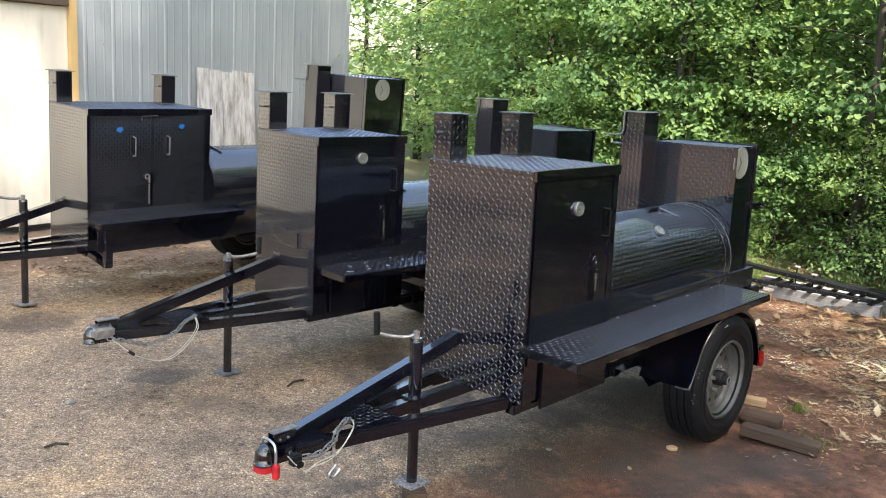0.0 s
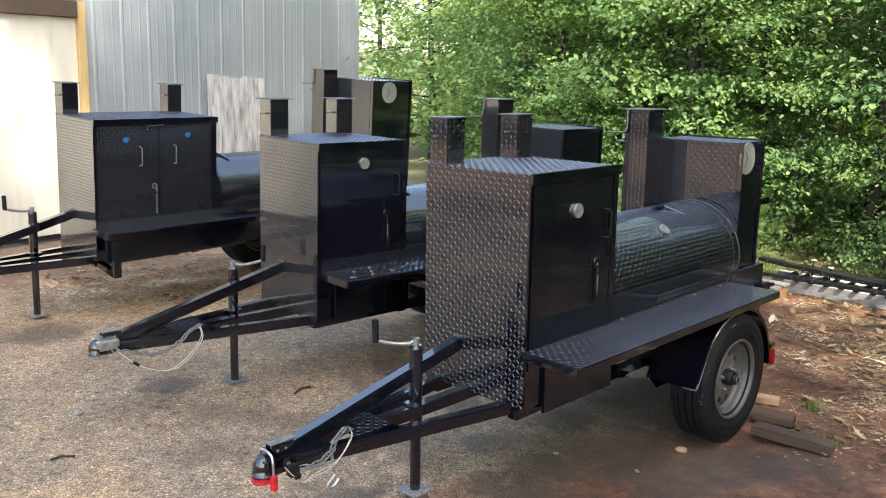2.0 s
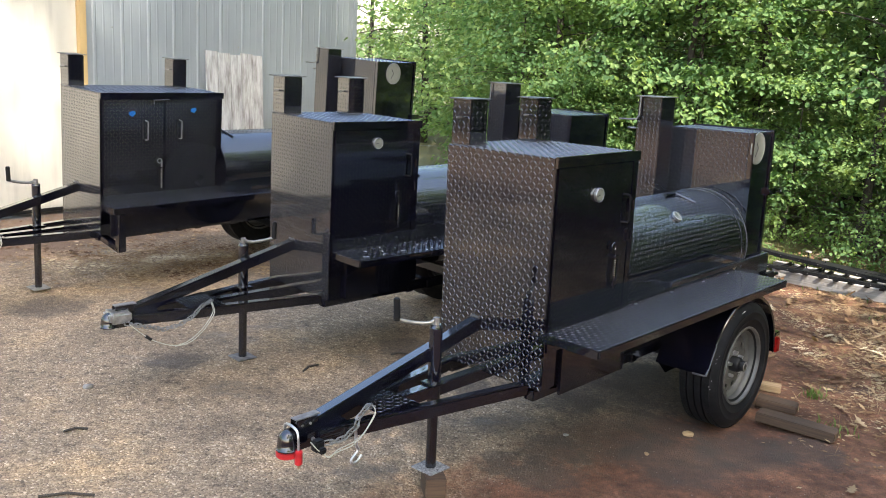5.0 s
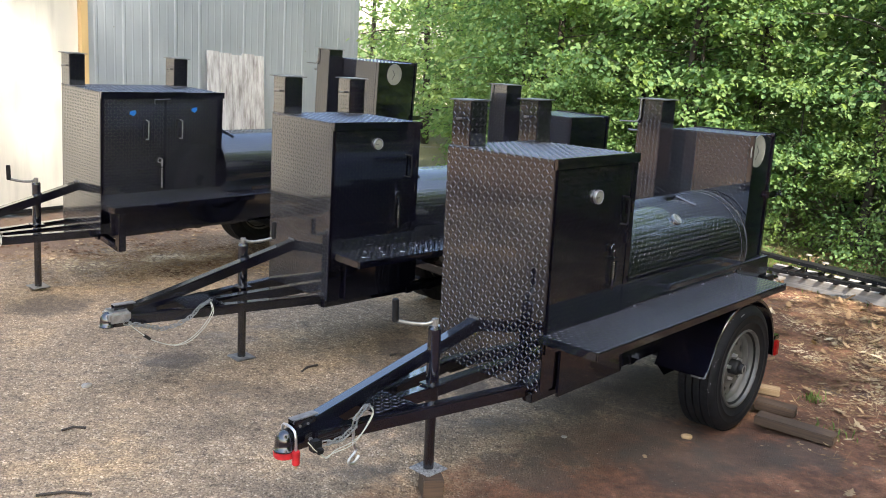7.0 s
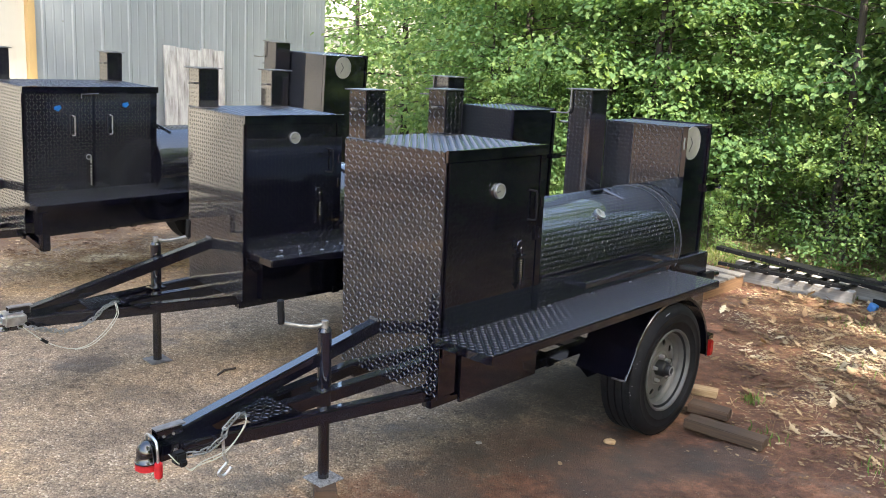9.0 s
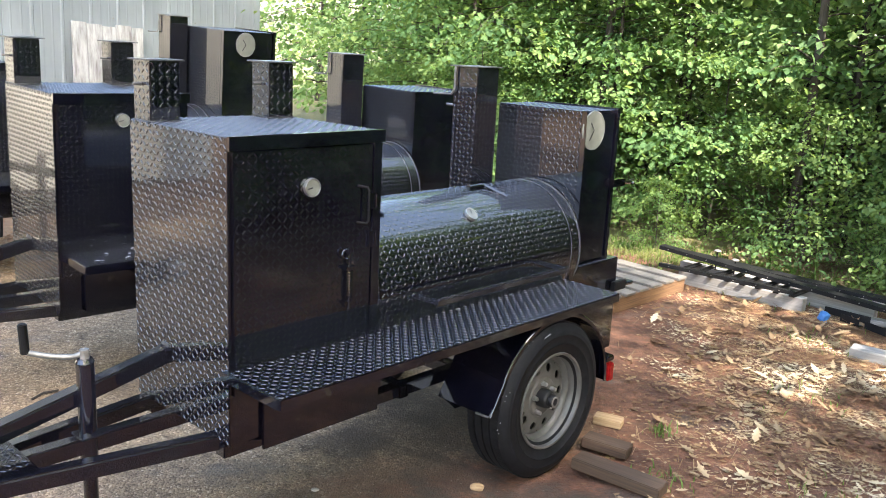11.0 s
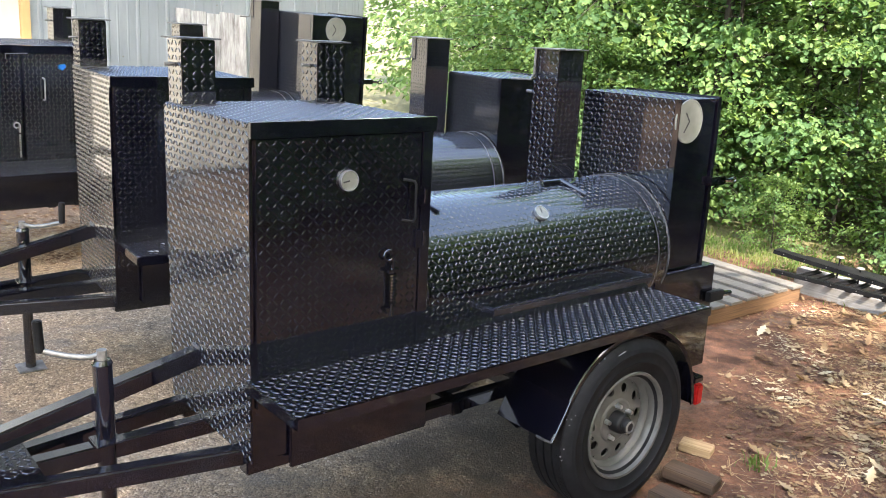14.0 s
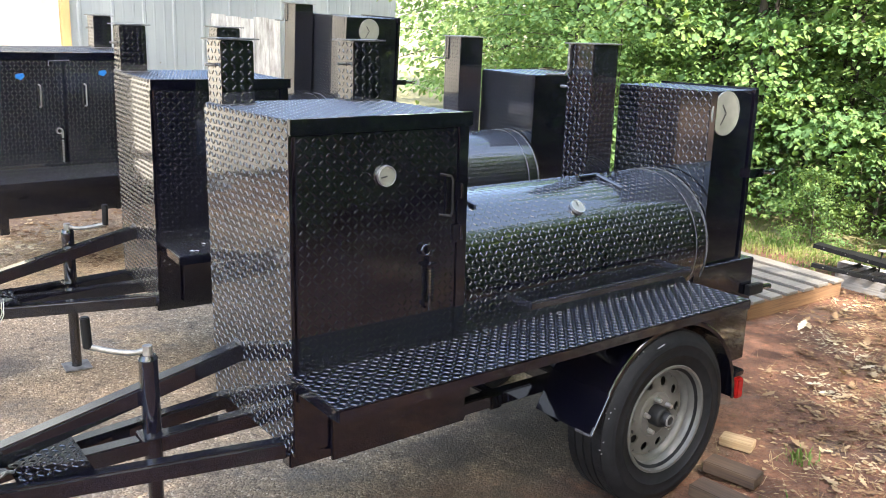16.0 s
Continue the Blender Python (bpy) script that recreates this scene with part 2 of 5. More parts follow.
    # old oil and damp spots; under the near trailer they also paint in shade
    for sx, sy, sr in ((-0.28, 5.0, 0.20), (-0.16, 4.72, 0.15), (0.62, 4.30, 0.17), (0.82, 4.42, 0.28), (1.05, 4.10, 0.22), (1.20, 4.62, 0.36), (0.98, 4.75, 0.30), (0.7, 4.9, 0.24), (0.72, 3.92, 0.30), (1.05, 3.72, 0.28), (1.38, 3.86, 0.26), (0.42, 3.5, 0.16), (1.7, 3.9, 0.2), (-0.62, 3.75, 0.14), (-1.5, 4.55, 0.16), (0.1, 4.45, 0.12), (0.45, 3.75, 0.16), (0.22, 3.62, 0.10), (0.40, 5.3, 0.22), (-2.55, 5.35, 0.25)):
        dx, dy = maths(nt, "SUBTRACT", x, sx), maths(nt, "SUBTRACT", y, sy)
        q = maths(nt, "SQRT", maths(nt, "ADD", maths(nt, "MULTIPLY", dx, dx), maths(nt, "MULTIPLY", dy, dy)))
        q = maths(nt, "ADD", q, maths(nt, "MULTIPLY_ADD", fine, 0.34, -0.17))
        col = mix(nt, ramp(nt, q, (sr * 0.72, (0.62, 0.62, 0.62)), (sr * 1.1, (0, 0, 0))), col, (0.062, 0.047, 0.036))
    nt.links.new(col, b.inputs["Base Color"])
    nt.links.new(ramp(nt, dark, (0.58, (0.9, 0.9, 0.9)), (0.70, (0.5, 0.5, 0.5))), b.inputs["Roughness"])
    height = maths(nt, "ADD", maths(nt, "MULTIPLY", vor.outputs["Distance"], -0.5), maths(nt, "ADD", grit, fine))
    bump(nt, b, height, 0.8, 0.012)
    return m


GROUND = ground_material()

# ---- mesh helpers ----


def thing(name, m, label, category, group="", kind=""):
    ob = new(name)
    ob.empty_display_size = 0.1
    ob.matrix_world = m
    return tagged(ob, label, category, group, kind)


def part(name, bm, mat, parent, label="", smooth=False, kind=""):
    me = bpy.data.meshes.new(name)
    if smooth:
        for f in bm.faces:
            f.smooth = True
    bm.to_mesh(me)
    bm.free()
    if smooth:
        me.set_sharp_from_angle(angle=radians(50))
    me.materials.append(mat)
    ob = new(name, me)
    ob.parent = parent
    return tagged(ob, label, kind=kind)


def raw(name, verts, faces, mat, parent=None, label="", smooth=False, kind=""):
    me = bpy.data.meshes.new(name)
    me.from_pydata(verts if isinstance(verts, list) else verts.tolist(), [], faces if isinstance(faces, list) else faces.tolist())
    if smooth:
        me.polygons.foreach_set("use_smooth", [True] * len(me.polygons))
    me.materials.append(mat)
    ob = new(name, me)
    ob.parent = parent
    return tagged(ob, label, kind=kind)


def block(lo, hi, bevel=0.003, bm=None, m=None):
    """A box between two corners, with worn edges."""
    own = bmesh.new()
    bmesh.ops.create_cube(own, size=1)
    lo, hi = Vector(lo), Vector(hi)
    for v in own.verts:
        v.co = Vector([(lo[i] + hi[i]) / 2 + v.co[i] * (hi[i] - lo[i]) for i in range(3)])
    if bevel:
        bmesh.ops.bevel(own, geom=own.edges[:], offset=min(bevel, 0.45 * min(abs(hi[i] - lo[i]) for i in range(3))), segments=2, affect="EDGES", clamp_overlap=True)
    if m:
        own.transform(m)
    return joined(own, bm)


def joined(own, bm):
    if bm is None:
        return own
    me = bpy.data.meshes.new("tmp")
    own.to_mesh(me)
    own.free()
    bm.from_mesh(me)
    bpy.data.meshes.remove(me)
    return bm


def frame_of(a, b, up=(0, 0, 1)):
    """A pose at a whose x points to b."""
    a, b = Vector(a), Vector(b)
    x = (b - a).normalized()
    y = Vector(up).cross(x)
    y = y.normalized() if y.length > 1e-4 else Vector((0, 1, 0))
    z = x.cross(y)
    return Matrix.Translation(a) @ Matrix((x, y, z)).transposed().to_4x4()


def beam(a, b, w, h, bm=None, bevel=0.004):
    """A square tube from a to b."""
    n = (Vector(b) - Vector(a)).length
    return block((0, -w / 2, -h / 2), (n, w / 2, h / 2), bevel, bm, frame_of(a, b))


def rod(a, b, r, n=12, bm=None, r2=None, bevel=0.0):
    own = bmesh.new()
    d = (Vector(b) - Vector(a)).length
    bmesh.ops.create_cone(own, cap_ends=True, segments=n, radius1=r, radius2=r if r2 is None else r2, depth=d)
    own.transform(Matrix.Translation((0, 0, d / 2)))
    if bevel:
        rim = [e for e in own.edges if abs(e.verts[0].co.z - e.verts[1].co.z) < 1e-5]
        bmesh.ops.bevel(own, geom=rim, offset=bevel, segments=2, affect="EDGES")
    own.transform(frame_of(a, b) @ Matrix.Rotation(radians(90), 4, "Y"))
    return joined(own, bm)


def bent_rod(points, r, n=8, bm=None):
    """A round bar along a line of points, mitred at the bends."""
    own = bmesh.new()
    pts = [Vector(p) for p in points]
    rings = []
    side = None
    for i, p in enumerate(pts):
        t = ((pts[min(i + 1, len(pts) - 1)] - p).normalized() + (p - pts[max(i - 1, 0)]).normalized()).normalized()
        if side is None:
            side = t.orthogonal().normalized()
        side = (side - t * side.dot(t)).normalized()
        other = t.cross(side)
        rings.append([own.verts.new(p + r * (math.cos(2 * math.pi * k / n) * side + math.sin(2 * math.pi * k / n) * other)) for k in range(n)])
    for a, b in zip(rings, rings[1:]):
        for k in range(n):
            own.faces.new((a[k], a[(k + 1) % n], b[(k + 1) % n], b[k]))
    own.faces.new(rings[0][::-1])
    own.faces.new(rings[-1])
    return joined(own, bm)


def lathe(profile, n, m=None, bm=None, arc=(0.0, 360.0)):
    """Turns (radius, height) pairs round z."""
    own = bmesh.new()
    whole = abs(arc[1] - arc[0]) > 359.9
    steps = n if whole else n + 1
    rings = []
    for k in range(steps):
        a = radians(arc[0] + (arc[1] - arc[0]) * k / n)
        rings.append([own.verts.new((r * math.cos(a), r * math.sin(a), h)) for r, h in profile])
    for k in range(n):
        a, b = rings[k], rings[(k + 1) % steps]
        for i in range(len(profile) - 1):
            own.faces.new((a[i], b[i], b[i + 1], a[i + 1]))
    bmesh.ops.remove_doubles(own, verts=own.verts[:], dist=1e-5)
    bmesh.ops.recalc_face_normals(own, faces=own.faces[:])
    if m:
        own.transform(m)
    return joined(own, bm)


LUG_RING = ((-1, 0), (-0.6, -1), (0.6, -1), (1, 0), (0.6, 1), (-0.6, 1))
LUG_BASE = np.array([(p, q, 0.0) for p, q in LUG_RING] + [(p * 0.80, q * 0.66, 0.66) for p, q in LUG_RING] + [(-0.5, 0, 1), (0.5, 0, 1)], float)
LUG_FACES = tuple((k, (k + 1) % 6, 6 + (k + 1) % 6, 6 + k) for k in range(6)) + ((6, 7, 12), (7, 8, 13, 12), (8, 9, 13), (9, 10, 13), (10, 11, 12, 13), (11, 6, 12))
LUG_L, LUG_W, LUG_H, PITCH = 0.0108, 0.0031, 0.0021, 0.0205


LUG_PLAIN = np.array([(p, q, 0.0) for p, q in LUG_RING] + [(-0.5, 0, 1), (0.5, 0, 1)], float)
LUG_PLAIN_FACES = ((0, 1, 6), (1, 2, 7, 6), (2, 3, 7), (3, 4, 7), (4, 5, 6, 7), (5, 0, 6))
FINE_LUGS = [True]


def lug_field(width, height, place, skip=None, pitch=PITCH, proud=1.0):
    """Raised tread lugs, in turn at +45 and -45 degrees, over a sheet; place() bends the sheet's (s, t, depth) into space."""
    verts, faces = [], []
    shape, sides = (LUG_BASE, LUG_FACES) if FINE_LUGS[0] else (LUG_PLAIN, LUG_PLAIN_FACES)
    ni, nj = int((width - 0.008) / pitch), int((height - 0.008) / pitch)
    for i in range(ni):
        for j in range(nj):
            s, t = (i + 0.5) * width / ni, (j + 0.5) * height / nj
            if skip and skip(s, t):
                continue
            a = radians(48 if (i + j) % 2 else -48)
            c, n = math.cos(a), math.sin(a)
            base = len(verts)
            for p, q, r in shape:
                p, q = p * LUG_L, q * LUG_W
                verts.append(place(s + p * c - q * n, t + p * n + q * c, r * LUG_H * proud))
            faces += [tuple(base + k for k in f) for f in sides]
    return verts, faces


def flat_sheet(origin, along, across):
    """Maps a sheet's coordinates to a plane; its outside is along x across."""
    o, a, b = Vector(origin), Vector(along).normalized(), Vector(across).normalized()
    n = a.cross(b)
    return lambda s, t, h: tuple(o + a * s + b * t + n * (h - 0.0002))


def lugs(parent, *fields, mat=None):
    verts, faces = [], []
    for v, f in fields:
        base = len(verts)
        verts += v
        faces += [tuple(base + k for k in q) for q in f]
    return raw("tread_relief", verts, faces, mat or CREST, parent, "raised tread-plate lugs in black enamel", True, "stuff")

# ---- ground and building ----


def dip(x, y):
    """The yard's height: a rut under the near wheel, gentle swells and fine unevenness."""
    r = math.hypot((x - 1.37) / 0.5, (y - 4.27) / 0.5)
    z = -0.032 * max(0.0, 1 - r * r) ** 1.5 if r < 1 else 0.0
    z -= 0.04 * math.exp(-((x + 0.06) ** 2 + (y - 3.35) ** 2) / 0.10)
    return z + 0.012 * noise.noise((x * 0.7, y * 0.7, 0)) + 0.004 * noise.noise((x * 4, y * 4, 3)) - 0.010


def make_ground():
    def axis(lo, hi, step, far):
        near = list(np.arange(lo, hi + step / 2, step))
        out, d = [], step
        while (out[-1] if out else hi) < far:
            d *= 1.35
            out.append((out[-1] if out else hi) + d)
        left, d = [], step
        while (left[-1] if left else lo) > -far:
            d *= 1.35
            left.append((left[-1] if left else lo) - d)
        return left[::-1] + near + out
    xs, ys = axis(-5, 6, 0.055, 300), axis(1.5, 9.5, 0.055, 300)
    verts = [(x, y, dip(x, y)) for y in ys for x in xs]
    n = len(xs)
    faces = [(j * n + i, j * n + i + 1, (j + 1) * n + i + 1, (j + 1) * n + i) for j in range(len(ys) - 1) for i in range(n - 1)]
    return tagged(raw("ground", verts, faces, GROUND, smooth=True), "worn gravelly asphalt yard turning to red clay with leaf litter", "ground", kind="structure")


make_ground()

WALL_YAW = 54.0
WALL = pose(-3.62, 8.37, 0, 0, 0, WALL_YAW)  # x along the wall to its corner, y into the building, at the door jamb's edge
CORNER = 3.81


def make_building():
    wall = thing("wall_front", WALL, "pale grey ribbed metal wall of a workshop building", "wall", kind="structure")
    part("sheet", block((0.07, 0, 0.03), (CORNER, 0.12, 4.2), 0.002), SIDING, wall)
    # ribs of the steel panels: a tall one and two small ones in turn
    x, k = 0.16, 0
    while x < CORNER - 0.06:
        if k % 3 == 0:
            own = bmesh.new()
            prof = [(-0.022, 0), (-0.010, -0.008), (0.010, -0.008), (0.022, 0)]
            lo_v = [own.verts.new((x + a, b - 0.0005, 0.03)) for a, b in prof]
            hi_v = [own.verts.new((x + a, b - 0.0005, 4.2)) for a, b in prof]
            for i in range(3):
                own.faces.new((lo_v[i], lo_v[i + 1], hi_v[i + 1], hi_v[i]))
            part("rib", own, SIDING, wall)
        else:
            own = bmesh.new()
            prof = [(-0.012, 0), (-0.004, -0.0014), (0.004, -0.0014), (0.012, 0)]
            lo_v = [own.verts.new((x + a, b - 0.0005, 0.03)) for a, b in prof]
            hi_v = [own.verts.new((x + a, b - 0.0005, 4.2)) for a, b in prof]
            for i in range(3):
                own.faces.new((lo_v[i], lo_v[i + 1], hi_v[i + 1], hi_v[i]))
            part("rib", own, SIDING, wall)
        x += 0.10
        k += 1
    part("corner_trim", block((CORNER - 0.07, -0.006, 0.03), (CORNER + 0.006, 0.13, 4.2), 0.002), SIDING, wall)
    for sx, sz in ((0.35, 1.75), (1.9, 1.62), (2.45, 2.3), (0.9, 1.1), (1.45, 1.1), (2.9, 1.62), (2.45, 1.1)):
        part("screw", rod((sx, -0.004, sz), (sx, 0.01, sz), 0.008, 6), GREY_STEEL, wall)
    side = thing("wall_side", WALL, "pale grey metal end wall of the workshop", "wall", kind="structure")
    part("sheet", block((CORNER - 0.12, 0.12, 0.03), (CORNER, 9.0, 4.2), 0.002), SIDING, side)
    jamb = thing("door_jamb", WALL, "tan painted jamb of a workshop door", "trim", kind="structure")
    part("board", block((-0.005, -0.03, 0.0), (0.068, 0.14, 2.22), 0.004), TAN, jamb)
    head = thing("door_header", WALL, "dark brown header beam over the workshop door", "trim", kind="structure")
    part("beam", block((-4.0, -0.025, 2.075), (-0.007, 0.14, 2.22), 0.004), HEADER, head)
    door = thing("door_1", WALL, "closed cream workshop door, plain sheet", "door", kind="structure")
    part("leaf", block((-4.0, 0.02, 0.05), (-0.007, 0.08, 2.07), 0.003), CREAM, door)
    part("seal", block((-4.0, 0.015, 0.018), (-0.007, 0.075, 0.048), 0.004), DARK, door)
    over = thing("wall_left", WALL, "pale grey metal wall beside and above the door", "wall", kind="structure")
    part("sheet", block((-4.0, 0, 2.225), (0.068, 0.12, 4.2), 0.002), SIDING, over)
    part("sheet", block((-4.5, 0, 0.03), (-4.002, 0.12, 4.2), 0.002), SIDING, over)
    part("sheet", block((-4.5, 0.122, 0.03), (-4.38, 9.0, 4.2), 0.002), SIDING, over)
    roof = thing("roof", WALL, "pale metal roof of the workshop", "roof", kind="structure")
    part("sheet", block((-4.6, -0.15, 4.202), (CORNER + 0.1, 9.1, 4.28), 0.004), SIDING, roof)


make_building()

# ---- smoker trailers ----


def gauge(parent, at, out, radius, up=(0, 0, 1), swing=(35, 150)):
    """A round steel thermometer on a face."""
    o = Vector(out).normalized()
    m = Matrix.Translation(at) @ o.to_track_quat("Z", "Y").to_matrix().to_4x4()
    big = radius > 0.05
    deep_by = 0.4 if big else 0.75
    prof = [(0, -0.004), (radius * 0.9, -0.004), (radius, 0.004), (radius, 0.016), (radius * 0.975, 0.0185), (radius * 0.94, 0.0185), (radius * 0.93, 0.0145), (0, 0.0145)]
    body = part("gauge", lathe([(r, z * deep_by) for r, z in prof], 40, m), DIAL if big else STEEL, parent, "large dull metal dial" if big else "round steel thermometer with a pale dial", True)
    part("dial", lathe([(0, 0.0150 * deep_by), (radius * 0.925, 0.0150 * deep_by)], 36, m), DIAL, body)
    return body


def dial_needles(body, at, out, radius, angles):
    o = Vector(out).normalized()
    m = Matrix.Translation(at) @ o.to_track_quat("Z", "Y").to_matrix().to_4x4()
    m = m @ Matrix.Translation((0, 0, -0.0088 if radius > 0.05 else -0.0036))
    for a, n in angles:
        t = m @ Matrix.Rotation(radians(a), 4, "Z")
        part("needle", block((0, -0.0016 - radius * 0.015, 0.0158), (radius * n, 0.0016 + radius * 0.015, 0.0168), 0, None, t), NEEDLE, body)


def short_stack(parent, u, y, w0, side, tall, cap):
    """A square chimney of tread plate with a loose plate cap."""
    st = part("chimney", block((u, y, w0), (u + side, y + side, w0 + tall), 0.003), BLACK, parent, "short square black chimney with a plate cap")
    h = side / 2
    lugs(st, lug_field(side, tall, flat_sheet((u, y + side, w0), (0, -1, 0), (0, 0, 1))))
    # near side in the sheet's dark tone, no glint painted in
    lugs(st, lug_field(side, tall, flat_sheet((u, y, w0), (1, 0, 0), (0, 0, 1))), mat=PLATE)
    part("cap", block((u - cap, y - cap * 0.55, w0 + tall + 0.001), (u + side + cap, y + side + cap * 0.55, w0 + tall + 0.006), 0.001), WELD, st, "thin bare plate cap")
    part("weld", block((u - 0.004, y - 0.004, w0 - 0.001), (u + side + 0.004, y + side + 0.004, w0 + 0.005), 0.002), WELD, st)
    part("pin", rod((u - 0.03, y + h, w0 + tall * 0.62), (u + 0.01, y + h, w0 + tall * 0.62), 0.005, 8), GREY_STEEL, st)
    return st


def latch(parent, u, y, w, metal=None):
    """A spring-loaded slam latch on a bracket."""
    b = part("latch", block((u - 0.022, y - 0.014, w - 0.07), (u + 0.022, y + 0.001, w - 0.058), 0.002), BLACK, parent, "black spring latch")
    part("bracket", block((u - 0.022, y - 0.022, w + 0.052), (u + 0.022, y + 0.001, w + 0.062), 0.002), BLACK, b)
    part("bolt", rod((u, y - 0.012, w - 0.085), (u, y - 0.012, w + 0.105), 0.0055, 8), metal or BLACK, b)
    coil = [(u + 0.0105 * math.cos(k * 0.785), y - 0.012 + 0.0105 * math.sin(k * 0.785), w - 0.05 + 0.0012 * k) for k in range(82)]
    part("spring", bent_rod(coil, 0.0022, 5), BLACK, b, "", True)
    ring = [(u - 0.016 + 0.016 * math.cos(a), y - 0.012, w + 0.105 + 0.016 * math.sin(a)) for a in np.linspace(0, 5.6, 12)]
    part("pull_ring", bent_rod(ring, 0.0035, 6), metal or BLACK, b)


def hinge(parent, u, y, w):
    h = part("hinge", rod((u, y - 0.006, w - 0.022), (u, y - 0.006, w + 0.022), 0.0055, 10), BLACK, parent)
    part("leaf", block((u - 0.03, y - 0.005, w - 0.028), (u - 0.002, y + 0.002, w + 0.028), 0.001), BLACK, h)


def pull(parent, u, y, w, tall):
    part("pull_handle", bent_rod([(u, y, w - tall / 2), (u, y - 0.03, w - tall / 2 + 0.006), (u, y - 0.032, w + tall / 2 - 0.006), (u, y, w + tall / 2)], 0.0042, 8), ZINC, parent, "dull grey wire pull handle")


def warmer_box(tr, L, W, H, doors, gauge_at, stacks, lug_top=True):
    """The tall cupboard at the trailer's front: x 0..L, y 0..W, z 0..H; its door faces -y."""
    box = part("warmer_box", block((0, 0.004, 0), (L, W, H - 0.004), 0.004), BLACK, tr, "tall black tread-plate warmer box")
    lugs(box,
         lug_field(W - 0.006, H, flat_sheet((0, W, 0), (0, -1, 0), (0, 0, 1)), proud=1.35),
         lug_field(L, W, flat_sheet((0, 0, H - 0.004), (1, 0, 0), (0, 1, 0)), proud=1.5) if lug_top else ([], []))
    # lips of angle iron round the door
    part("top_lip", block((-0.002, -0.012, H - 0.042), (L + 0.012, 0.004, H), 0.002), BLACK, box)
    part("side_lip", block((L - 0.038, -0.010, 0.17), (L, 0.004, H - 0.043), 0.002), BLACK, box)
    part("corner_bead", block((-0.004, -0.004, 0.0), (0.004, 0.006, H - 0.043), 0.0025), BLACK, box)
    # doors
    lo, hi = 0.165, H - 0.046
    if doors == 1:
        d = part("door", block((0.012, -0.007, lo), (L - 0.040, 0.004, hi), 0.002), BLACK, box, "black tread-plate door, closed")
        # door lugs keep the dark sheet colour, without the painted glint
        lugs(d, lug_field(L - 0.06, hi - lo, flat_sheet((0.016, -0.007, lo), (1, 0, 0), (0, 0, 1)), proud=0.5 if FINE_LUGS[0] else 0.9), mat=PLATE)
        for w in (hi - 0.19, hi - 0.32):
            hinge(d, L - 0.026, -0.010, w)
        g = gauge(d, (gauge_at[0], -0.007, gauge_at[1]), (0, -1, 0), 0.030)
        dial_needles(g, (gauge_at[0], -0.007, gauge_at[1]), (0, -1, 0), 0.030, ((190, 0.7),))
        latch(d, L - 0.142, -0.008, lo + 0.290)
        part("pull_handle", bent_rod([(L - 0.105, -0.006, 0.782), (L - 0.074, -0.022, 0.776), (L - 0.070, -0.026, 0.765), (L - 0.069, -0.026, 0.665), (L - 0.074, -0.022, 0.655), (L - 0.105, -0.006, 0.660)], 0.0042, 8), DARK, d, "thin black wire handle")
    else:
        half = L / 2
        for a, b in ((0.012, half - 0.002), (half + 0.002, L - 0.04)):
            d = part("door", block((a, -0.007, lo), (b, 0.004, hi), 0.002), BLACK, box, "black tread-plate door, closed, with a scrap of blue tape")
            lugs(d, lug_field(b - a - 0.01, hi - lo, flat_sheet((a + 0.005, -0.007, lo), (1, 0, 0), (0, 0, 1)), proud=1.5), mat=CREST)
            first = a < 0.1
            pull(d, half - 0.145 if first else half + 0.115, -0.007, 0.688, 0.13)
            tu, tw = (doors[0] if first else doors[1])
            own = bmesh.new()
            vs = [own.verts.new((tu + p, -0.0105 - 0.002 * (k % 2), tw + q)) for k, (p, q) in enumerate(((-0.024, -0.010), (0.004, -0.022), (0.026, -0.002), (0.018, 0.016), (-0.008, 0.012), (-0.022, 0.008)))]
            own.faces.new(vs)
            bmesh.ops.solidify(own, geom=own.faces[:], thickness=0.002)
            part("tape", own, TAPE, d, "scrap of blue masking tape")
        latch(box, half - 0.03, -0.009, 0.375, ZINC)
        part("top_bracket", bent_rod([(half - 0.085, -0.013, 0.862), (half - 0.085, -0.013, 0.889), (half + 0.033, -0.013, 0.894)], 0.0026, 6), WELD, box, "thin bare steel edge")
        part("door_sill", block((0.012, -0.012, 0.352), (L - 0.04, -0.0072, 0.360), 0.001), BLACK, box)
    for u, y, side, tall, cap in stacks:
        short_stack(tr, u, y, H - 0.004, side, tall, cap)
    return box


